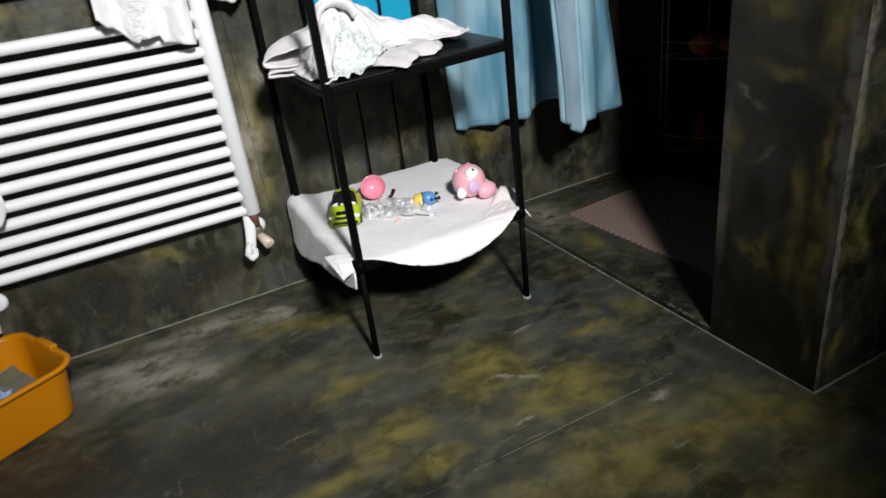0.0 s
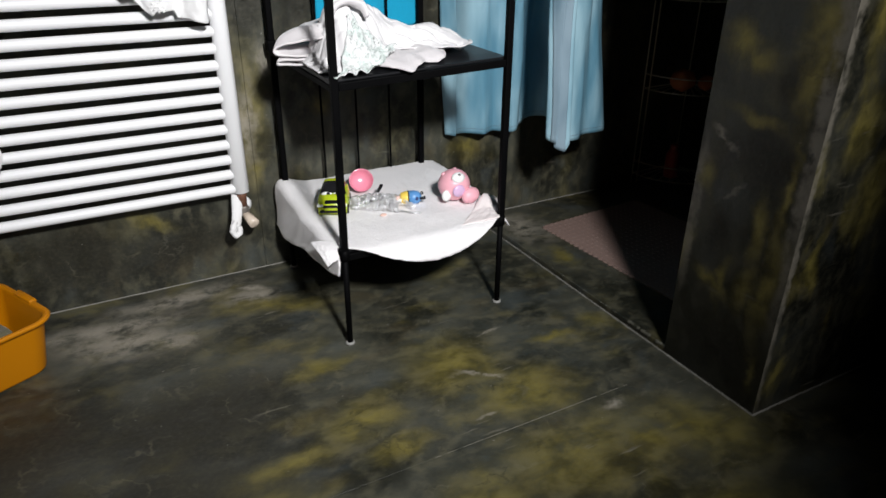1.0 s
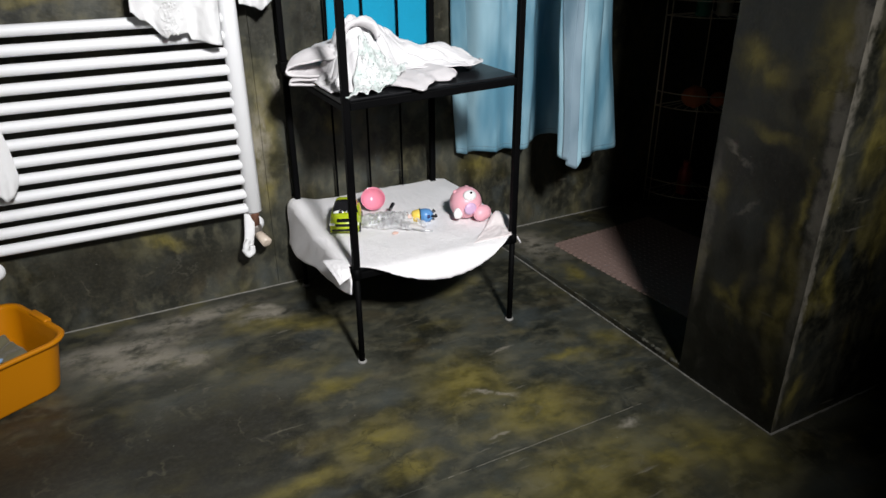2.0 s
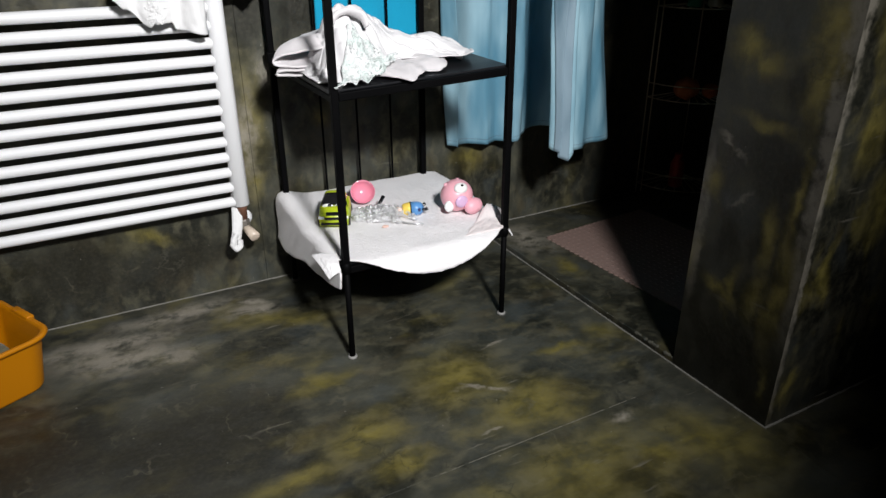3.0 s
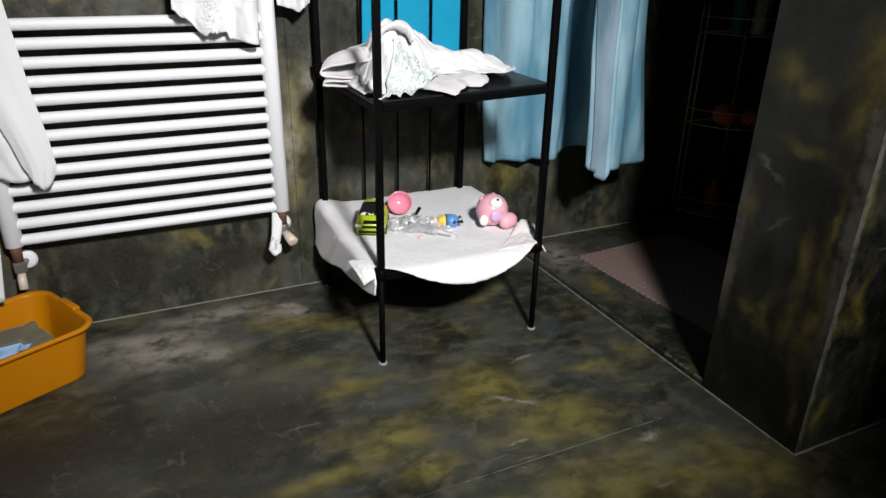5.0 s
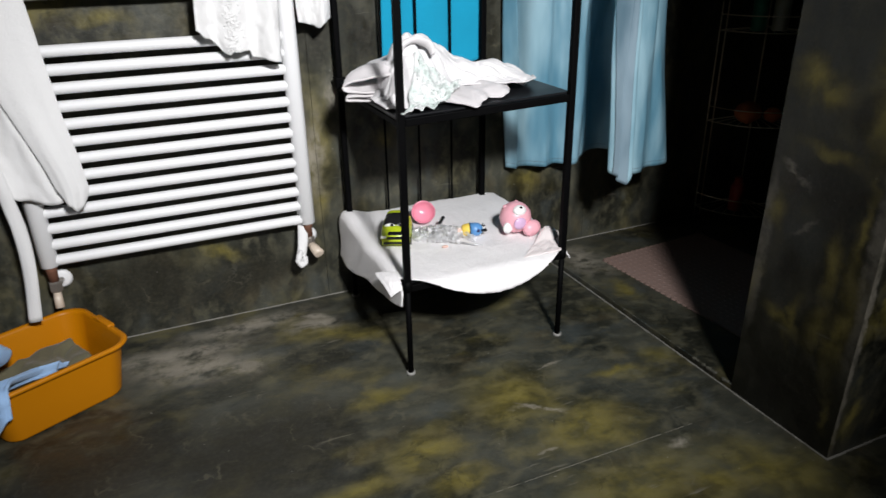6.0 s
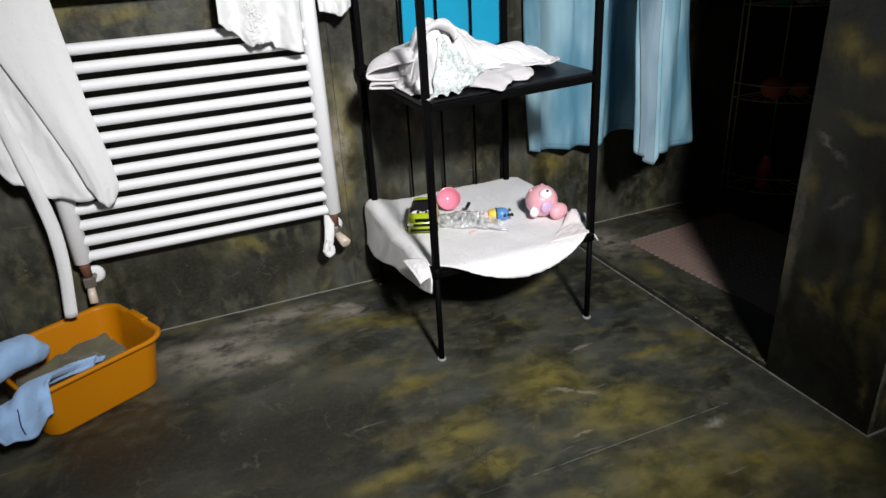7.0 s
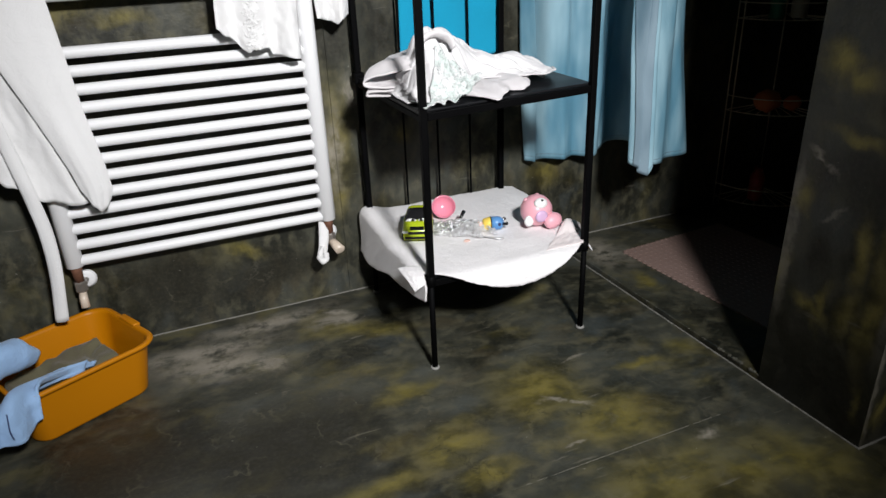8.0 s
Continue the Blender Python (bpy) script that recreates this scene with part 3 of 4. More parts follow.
# the upper shelf stands a little crooked
CROOKED = Matrix.Translation((RX0, 0, Z_HIGH)) @ Matrix.Rotation(-math.atan2(0.016, RX1 - RX0), 4, "Y") @ Matrix.Translation((-RX0, 0, -Z_HIGH))


def rack():
    top = thing("storage_rack", ((RX0 + RX1) / 2, (RY0 + RY1) / 2, 0), "black steel storage rack with two shelves and thin legs", "rack")

    def add(name, bm, mat, parent=top, label="", smooth=False):
        for v in bm.verts:
            v.co -= Vector(top.location)
        return part(name, bm, mat, parent, label, smooth)

    for x in (RX0, RX1):
        for y in (RY0, RY1):
            bm = box(bmesh.new(), (x - 0.0105, y - 0.0105, Z_LOW - 0.01), (x + 0.0105, y + 0.0105, 1.72), 0.003)
            add("leg", bm, M_BLACK)
            bm = sweep(bmesh.new(), [(x, y, 0.006), (x, y, Z_LOW)], 0.0095, 14)
            add("lower_leg", bm, M_BLACK, smooth=True)
            bm = sweep(bmesh.new(), [(x, y, Z_LOW - 0.026), (x, y, Z_LOW - 0.024), (x, y, Z_LOW + 0.008), (x, y, Z_LOW + 0.010)], [0.010, 0.0145, 0.0145, 0.010], 14)
            add("collar", bm, M_BLACK, smooth=True)
            bm = sweep(bmesh.new(), [(x, y, 0.0003), (x, y, 0.006), (x, y, 0.008)], [0.0155, 0.015, 0.011], 18)
            add("foot", bm, M_FOOT, label="pale plastic foot cap", smooth=True)
    for z in (Z_LOW, Z_HIGH):
        def add(name, bm, mat, label="", level=z):
            for v in bm.verts:
                v.co = (CROOKED @ v.co if level == Z_HIGH else v.co) - Vector(top.location)
            return part(name, bm, mat, top, label)

        bm = box(bmesh.new(), (RX0 - 0.006, RY0 + 0.012, z - 0.012), (RX1 + 0.006, RY1 - 0.012, z), 0.003)
        add("shelf", bm, M_SHELF, label="black shelf board")
        for y in (RY0, RY1):
            bm = box(bmesh.new(), (RX0 + 0.0108, y - 0.009, z - 0.027), (RX1 - 0.0108, y + 0.009, z - 0.004), 0.003)
            add("rail", bm, M_BLACK)
        for x in (RX0, RX1):
            bm = box(bmesh.new(), (x - 0.009, RY0 + 0.0108, z - 0.030), (x + 0.009, RY1 - 0.0108, z - 0.0125), 0.003)
            add("rail", bm, M_BLACK)
            bm = box(bmesh.new(), (x - 0.018, RY1 - 0.02, z - 0.02), (x + 0.018, RY1 + 0.018, z + (0.018 if z == Z_HIGH else 0.004)), 0.005)
            add("bracket", bm, M_BLACK)
    for y in (RY0, RY1):
        bm = box(bmesh.new(), (RX0 + 0.0108, y - 0.009, 1.695), (RX1 - 0.0108, y + 0.009, 1.715), 0.003)
        add("rail", bm, M_BLACK, level=Z_LOW)
    for x in (-0.700, -0.565, -0.430):
        bm = sweep(bmesh.new(), [(x, RY1 + 0.012, Z_LOW - 0.02), (x, RY1 + 0.012, 1.705)], 0.0042, 8)
        add("back_rod", bm, M_BLACK, level=Z_LOW)
    return top


rack()


# cyan towel behind the rods
def cyan():
    bm = bmesh.new()

    def f(u, v):
        z = 1.46 - (0.60 + 0.025 * math.sin(u * 4)) * v
        x = -0.690 + 0.41 * u + (0.02 * (1 - v) * (0.5 - u))
        y = -0.022 - 0.007 * math.sin(u * 15 + 0.6 * math.sin(v * 3)) - 0.004 * wave(u * 6, v * 5, 1)
        return Vector((x, y, z))

    sheet(bm, 50, 50, f)
    return tagged(thick(part("bath_towel", bm, M_CYAN, None, "", True), 0.005), "bright cyan towel hanging on the wall behind the rack", "towel")


cyan()


def fold(p, s, a):
    """Smooth ridges that wind like folds in cloth."""
    q = wave(p.x * s * 0.33 + a, p.y * s * 0.33 - a, a)
    return 0.5 + 0.5 * math.sin(9.0 * q + p.x * s * 0.35 + a)


# laundry on the upper shelf
def folded_stack():
    """Cotton folded over and over: one long strip that turns back at each end."""
    top = thing("folded_cloth", (-0.775, -0.300, Z_HIGH), "folded off-white cotton cloth in soft layers on the shelf", "laundry")
    turns = [(0.12, 0.005), (-0.080, 0.006), (-0.100, 0.015), (-0.082, 0.024), (0.06, 0.026), (0.075, 0.031), (0.06, 0.036), (-0.078, 0.040), (-0.108, 0.058), (-0.085, 0.080), (0.0, 0.100), (0.10, 0.118)]
    mid = spline([(x, 0, z) for x, z in turns], 110)
    bm = bmesh.new()

    def f(u, v):
        p = mid[round(u * 110)]
        y = -0.155 + 0.27 * v
        k = 1 + 0.25 * wave(v * 2.2, 0, 3) - 0.25 * smooth01(0.35, 0.0, v)
        return Vector((p.x * (1 + 0.10 * wave(v * 2.0, 1, 0)) + 0.03 * v, y + 0.006 * wave(u * 9, v, 2), p.z * k + 0.005 * wave(p.x * 22, v * 5, 1)))

    sheet(bm, 110, 30, f)
    ob = part("folded_strip", bm, M_BEIGE, top, "", True)
    thick(ob, 0.005)
    ob.rotation_euler = (0, 0, radians(-28))
    return top


PILE = []


def keep_shape(ob):
    """Remember a heap's surface, so that cloth can be laid on it."""
    me = ob.data
    PILE.append(BVHTree.FromPolygons([v.co.copy() for v in me.vertices], [list(p.vertices) for p in me.polygons]))
    return ob


def pile_top(x, y, base):
    z = base
    for tree in PILE:
        hit = tree.ray_cast(Vector((x, y, 3)), Vector((0, 0, -1)))
        if hit[0] is not None:
            z = max(z, hit[0].z)
    return z


LAUNDRY = [folded_stack()]
# a thrown garment: the height of its back along the shelf, and where its front and rear hems lie
RIDGE = [(-0.875, 0.010), (-0.835, 0.030), (-0.80, 0.100), (-0.77, 0.170), (-0.735, 0.184), (-0.69, 0.172), (-0.62, 0.134), (-0.56, 0.092), (-0.50, 0.066), (-0.44, 0.064), (-0.39, 0.046), (-0.355, 0.030), (-0.335, 0.016)]
HEM = [(-0.875, -0.56), (-0.80, -0.600), (-0.72, -0.580), (-0.66, -0.525), (-0.60, -0.485), (-0.53, -0.495), (-0.46, -0.535), (-0.41, -0.560), (-0.36, -0.530), (-0.318, -0.440)]


def garment():
    bm = bmesh.new()

    def f(u, v):
        x = -0.872 + 0.535 * u
        lo = between(HEM, x) + 0.006 * wave(x * 25, 1, 4)
        hi = -0.235 - 0.06 * abs(2 * u - 1) ** 3 + 0.02 * wave(x * 9, 3, 1)
        y = lo + (hi - lo) * v
        s = between(RIDGE, x)
        crest = 0.52 - 0.10 * u
        k = v / crest if v < crest else (1 - v) / (1 - crest)
        z = s * smooth01(0.0, 1.0, 0.10 + 0.90 * k)
        # pleats that fan out from the gathered collar
        ax, ay = x + 0.765, y + 0.455
        r, ang = math.hypot(ax, ay), math.atan2(ay, ax)
        fan = math.sin(ang * 7.0 + 2.2 * wave(r * 7, ang * 1.5, 2)) + 0.5 * math.sin(ang * 15 + 3 * wave(r * 9, ang, 7))
        z += 0.0065 * fan * smooth01(0.02, 0.10, r) * smooth01(0.0, 0.25, v) * (1 - 0.5 * smooth01(0.25, 0.45, r))
        z += 0.0045 * wave(x * 18, y * 18, 3) + 0.0025 * wave(x * 55, y * 55, 8)
        # creases along winding lines
        for seed, size, depth in ((1.3, 4.0, 0.013), (6.1, 6.5, 0.010), (3.9, 9.0, 0.006)):
            w = wave((x - 0.4 * y) * size * 0.7 + seed, (y + 0.5 * x) * size * 2.2, seed)
            z += depth * (0.30 * abs(w) - math.exp(-(w / 0.035) ** 2)) * smooth01(0.0, 0.12, v) * smooth01(0.0, 0.10, 1 - v)
        # a deep tuck beside the collar
        z -= 0.030 * math.exp(-((x + 0.705 + 0.25 * (y + 0.5)) / 0.012) ** 2) * smooth01(-0.62, -0.52, y) * smooth01(-0.38, -0.46, y)
        # rolled hem at the loose end
        z += 0.016 * smooth01(0.80, 0.92, u) * math.exp(-((v - 0.12) / 0.10) ** 2)
        edge = min(v, 1 - v, u, 1 - u)
        z = max(z, 0.0) * smooth01(-0.02, 0.05, edge) + 0.006 + 0.020 * smooth01(0.34, 0.5, u) * (1 - smooth01(0.0, 0.10, v))
        return Vector((x, y, Z_HIGH + z))

    sheet(bm, 190, 150, f)
    return tagged(thick(part("cotton_blouse", bm, M_LINEN, None, "", True), 0.004, 1.0), "crumpled white cotton blouse thrown in a heap on the shelf", "laundry")


BLOUSE = keep_shape(garment())
LAUNDRY.append(BLOUSE)


def under_flap():
    """The lower layer that shows in front of the hem: two flat tongues on the shelf."""
    bm = bmesh.new()

    def f(u, v):
        x = -0.705 + 0.245 * u
        tip = between([(0.0, -0.585), (0.12, -0.640), (0.26, -0.682), (0.45, -0.640), (0.62, -0.595), (0.76, -0.612), (0.85, -0.600), (1.0, -0.545)], u)
        y = tip + (-0.42 - tip) * v
        z = 0.007 + 0.012 * smooth01(0.0, 0.35, v) + 0.005 * (1 + wave(u * 7, v * 4, 3)) * smooth01(0.0, 0.12, v) + 0.004 * math.sin(u * 16 + v * 3)
        return Vector((x + 0.008 * wave(v * 4, 2, 2), y, Z_HIGH + max(z, 0.004)))

    sheet(bm, 60, 40, f)
    return tagged(thick(part("cotton_vest", bm, M_BEIGE, None, "", True), 0.004, 1.0), "off-white cotton vest lying flat under the heaped blouse", "laundry")


LAUNDRY.append(keep_shape(under_flap()))


def lace():
    """Openwork: a ruffled cloth laid over the heap, with the mesh of the pattern cut out and a scalloped edge."""
    a, b, c, d = [Vector((*q, 0)) for q in ((-0.866, -0.668), (-0.690, -0.605), (-0.600, -0.500), (-0.745, -0.485))]
    bm = bmesh.new()
    nu, nv = 120, 110

    def f(u, v):
        p = a.lerp(b, u).lerp(d.lerp(c, u), v)
        p += Vector((wave(v * 4 + 2, u * 3, 0), wave(u * 4, v * 3, 2), 0)) * 0.016
        e = min(u, 1 - u, v)
        p += Vector((-0.3, -0.9, 0)) * 0.006 * abs(math.sin((u + v) * 26)) * smooth01(0.06, 0.0, e)
        level = sum(pile_top(p.x + i, p.y + j, Z_HIGH) for i, j in ((0, 0), (0.012, 0), (-0.012, 0), (0, 0.012), (0, -0.012))) / 5
        level = max(level, pile_top(p.x, p.y, Z_HIGH))
        ruffle = 0.5 + 0.5 * math.sin(u * 15 + 5 * wave(v * 2, u * 2, 2))
        return Vector((p.x, p.y, level + 0.007 + 0.011 * ruffle + 0.004 * (1 + wave(u * 15, v * 15, 2))))

    sheet(bm, nu, nv, f)
    bm.faces.ensure_lookup_table()
    gone = []
    for k, face in enumerate(bm.faces):
        i, j = k // nv, k % nv
        band = smooth01(0.35, 0.5, wave(i * 0.035, j * 0.03, 5) + 0.45 * (1 - j / nv))
        hole = math.sin(i * 0.9 + 2.0 * wave(i * 0.09, j * 0.09, 1)) * math.sin(j * 0.95 + 2.0 * wave(i * 0.08, j * 0.1, 7))
        if hole > 0.42 + 0.3 * (1 - band) and 2 < i < nu - 3 and j > 1:
            gone.append(face)
    bmesh.ops.delete(bm, geom=gone, context="FACES")
    return tagged(thick(part("lace_cloth", bm, M_LACE, None, "", True), 0.0025, 1.0), "pale mint crochet lace cloth spilling over the shelf laundry", "laundry")


LAUNDRY.append(lace())


def cuff():
    bm = bmesh.new()
    mid = spline([(-0.800, -0.470, 0.975), (-0.775, -0.480, 1.012), (-0.735, -0.478, 1.020), (-0.700, -0.480, 1.006), (-0.690, -0.492, 0.978)], 30)
    sweep(bm, mid, [0.008 + 0.007 * math.sin(math.pi * k / 34) for k in range(31)], 18, flat=0.6)
    for v in bm.verts:
        v.co += 0.006 * noise.noise_vector(v.co * 25)
    return part("collar", bm, M_BEIGE, BLOUSE, "rolled off-white collar", True)


cuff()
for piece in LAUNDRY:
    piece.matrix_world = CROOKED @ piece.matrix_basis


# towel over the lower shelf
# how far the towel reaches past the front rail, along the shelf's width: a point at one corner, then one broad lobe
def front_hang(t):
    lobe = -0.045 + 0.145 * math.sin(math.pi * min(1.0, max(0.0, (t + 0.02) / 1.10))) ** 0.8
    corner = between([(-0.25, 0.0), (-0.10, 0.030), (-0.05, 0.034), (-0.012, -0.03)], t)
    return corner + (lobe - corner) * smooth01(-0.03, 0.01, t)


def tray_towel():
    bm = bmesh.new()
    wide, deep = RX1 - RX0, RY1 - RY0
    zt = Z_LOW + 0.006

    def f(u, v):
        left = 0.075 + 0.115 * v + 0.006 * math.sin(v * 11)
        p = -left + (wide + 0.068 + left) * u
        t = max(p, -0.13) / wide
        hang = front_hang(t) + 0.0025 * wave(p * 40, 1.0, 3.0) + 0.0015 * wave(p * 130, 2.0, 1.0)
        q = -hang + (deep + 0.020 + hang) * v
        out_y, drop_y = roll_over(-q, 0.062)
        out_x, drop_x = roll_over(-p, 0.022)
        x = RX0 - 0.008 + (p if p > 0 else -out_x)
        y = RY0 - 0.006 + (q if q > 0 else -out_y)
        drop = max(drop_x, drop_y) + 0.2 * min(drop_x, drop_y)
        z = zt + 0.0035 * wave(x * 9, y * 9, 2) + 0.0025 * abs(wave(x * 30, y * 8, 4))
        # slanting pleats where the towel bends over the side
        side = smooth01(0.05, -0.06, p)
        pleat = wave(y * 7 + p * 9, 1.5, 6) + 0.4 * wave(y * 19 + p * 16, 2.5, 9)
        x -= 0.012 * side * pleat
        z += 0.007 * side * (1 - smooth01(-0.02, -0.10, p)) * pleat
        if p > wide:
            k = (p - wide) / 0.068
            near = smooth01(-0.30, -0.60, y)
            drop = max(drop * (1 - k), k * k * (0.060 * near + 0.006))
        z -= drop
        # the rear corner stands up round the bracket
        z += 0.022 * math.exp(-((x - RX0 + 0.01) / 0.06) ** 2 - ((y - RY1) / 0.10) ** 2)
        z += 0.004 * math.exp(-((x + 0.235 + (y + 0.5) * 0.9) / 0.012) ** 2) * smooth01(-0.35, -0.6, y)
        return Vector((x, y, z))

    sheet(bm, 150, 120, f)
    ob = thick(part("shelf_towel", bm, M_TERRY, None, "", True), 0.005, 1.0)
    tagged(ob, "white terry towel draped over the lower shelf of the rack", "towel")
    # one corner is turned out and hangs in a point beside the leg
    bm = bmesh.new()
    a, b, c, d = [Vector(q) for q in ((-0.925, -0.676, 0.308), (-0.888, -0.672, 0.322), (-0.872, -0.600, 0.346), (-0.938, -0.560, 0.340))]

    def g(u, v):
        p = a.lerp(b, u).lerp(d.lerp(c, u), v)
        rise = math.sin(math.pi * min(1, max(0, u))) * 0.012 + 0.020 * math.sin(math.pi * v ** 0.8)
        return p + Vector((-0.25 * rise, -0.65 * rise + 0.002 * wave(u * 8, v * 8, 2), 0.62 * rise + 0.002 * wave(u * 9, v * 9, 5)))

    sheet(bm, 24, 28, g)
    thick(part("turned_corner", bm, M_TERRY, ob, "corner turned outwards to a point", True), 0.005, 0.0)
    return ob


tray_towel()
TOY = Z_LOW + 0.0125


def towel_flap():
    """The towel's corner folded back on itself: flat in front, a raised open lip behind, a short end hanging past the
    leg.
    """
    bm = bmesh.new()
    a, b, c, d = [Vector(q) for q in ((-0.460, -0.664, TOY - 0.006), (-0.318, -0.668, TOY - 0.004), (-0.252, -0.545, TOY - 0.002), (-0.318, -0.535, TOY))]

    def f(u, v):
        p = a.lerp(b, u).lerp(d.lerp(c, u), v)
        p.z += 0.022 * smooth01(0.60, 0.95, v) * math.sin(math.pi * (0.08 + 0.84 * u)) ** 0.7 + 0.003 * wave(u * 6, v * 6, 2) + 0.004
        p.y += 0.018 * smooth01(0.75, 1.0, v) * math.sin(math.pi * u)
        return p

    sheet(bm, 40, 36, f)
    return tagged(thick(part("towel_corner", bm, M_PINKFOLD, None, "", True), 0.005), "off-white corner of the shelf towel folded back by the rack leg", "cloth")


towel_flap()


# ---- toys on the towel ----
def toy_car():
    top = thing("toy_car", (-0.775, -0.335, TOY), "lime green toy car with black windows and cartoon eyes", "toy car")
    top.rotation_euler = (0, 0, radians(-25))
    top.scale = (1.2, 0.95, 1.2)
    bm = bmesh.new()

    def body(u, v):
        # outline along the length (y) and across (x)
        y = -0.085 + 0.17 * u
        a = v * math.pi
        w = 0.043 * (1 - 0.12 * abs(2 * u - 1) ** 3)
        h = 0.033 + 0.010 * smooth01(0.0, 0.25, u) - 0.006 * smooth01(0.8, 1.0, u)
        x = -w * math.copysign(abs(math.cos(a)) ** 0.35, math.cos(a))
        z = 0.010 + h * abs(math.sin(a)) ** 0.35
        return Vector((x, y, z))

    g = sheet(bm, 24, 24, body)
    for ring in (g[0], g[-1]):
        bm.faces.new(ring)
    bm.faces.new([r[0] for r in g] + [r[-1] for r in g][::-1])
    part("body", bm, M_LIME, top, "lime green body", True)
    bm = bmesh.new()

    def cabin(u, v):
        y = -0.040 + 0.110 * u
        a = v * math.pi
        rise = smooth01(0.0, 0.42, u) * (1 - 0.8 * smooth01(0.72, 1.0, u))
        w = 0.0395 - 0.008 * rise
        return Vector((-w * math.copysign(abs(math.cos(a)) ** 0.45, math.cos(a)), y, 0.044 + 0.033 * rise * abs(math.sin(a)) ** 0.45))

    g = sheet(bm, 20, 20, cabin)
    part("cabin", bm, M_LIME, top, "lime green cabin", True)
    for (ua, ub), (va, vb) in (((0.06, 0.47), (0.14, 0.86)), ((0.30, 0.85), (0.05, 0.115)), ((0.30, 0.85), (0.885, 0.95))):
        bm = bmesh.new()
        sheet(bm, 10, 14, lambda u, v: cabin(ua + (ub - ua) * u, va + (vb - va) * v) * 1.02 + Vector((0, -0.001 if va < 0.2 < vb else 0, 0.0)))
        part("window", bm, M_GLOSSBLACK, top, "black window", True)
    for x in (-0.017, 0.017):
        bm = bmesh.new()
        ball(bm, (x, -0.036, 0.0525), (0.0155, 0.004, 0.0075), 16, 8, Euler((radians(-40), 0, 0)).to_matrix())
        eye = part("eye", bm, M_EYE, top, "white cartoon eye", True)
        bm = bmesh.new()
        ball(bm, (x * 0.7, -0.0385, 0.0545), (0.0055, 0.003, 0.0055), 12, 8, Euler((radians(-35), 0, 0)).to_matrix())
        part("pupil", bm, M_GLOSSBLACK, eye, "", True)
    bm = box(bmesh.new(), (-0.024, -0.0885, 0.027), (0.024, -0.083, 0.035), 0.002)
    part("grille", bm, M_GLOSSBLACK, top, "black grille")
    bm = box(bmesh.new(), (-0.034, -0.0885, 0.0125), (0.034, -0.082, 0.0195), 0.002)
    part("bumper_vent", bm, M_GLOSSBLACK, top)
    bm = box(bmesh.new(), (-0.020, -0.0862, 0.041), (0.020, -0.0695, 0.0445), 0.001, turn=Euler((radians(12), 0, 0)).to_matrix())
    part("hood_sticker", bm, M_GLOSSBLACK, top)
    for x in (-0.033, 0.033):
        bm = box(bmesh.new(), (x - 0.008, -0.0875, 0.030), (x + 0.008, -0.080, 0.038), 0.002)
        part("headlight", bm, M_EYE, top)
        for y in (-0.052, 0.052):
            bm = sweep(bmesh.new(), [(x * 1.06, y, 0.014), (x * 1.32, y, 0.014)], 0.014, 16)
            part("wheel", bm, M_GLOSSBLACK, top, "", True)
    return top


toy_car()


def pink_bowl():
    bm = bmesh.new()
    prof = [(0.0, 0.004), (0.012, 0.003), (0.022, 0.008), (0.031, 0.018), (0.0365, 0.031), (0.0385, 0.040), (0.0375, 0.0412), (0.0352, 0.031), (0.030, 0.0205), (0.020, 0.011), (0.0, 0.0085)]
    sheet(bm, 32, len(prof) - 1, lambda u, v: Vector((math.cos(u * 2 * math.pi) * prof[round(v * 10)][0], math.sin(u * 2 * math.pi) * prof[round(v * 10)][0], prof[round(v * 10)][1])), closed=True)
    bmesh.ops.remove_doubles(bm, verts=bm.verts[:], dist=0.0001)
    ob = part("toy_bowl", bm, M_ROSE, None, "", True)
    ob.matrix_world = pose(-0.626, -0.215, TOY + 0.017, 50, 0, -22) @ Matrix.Scale(1.14, 4)
    return tagged(ob, "shiny rose-pink plastic toy bowl tipped on the towel", "bowl")


pink_bowl()


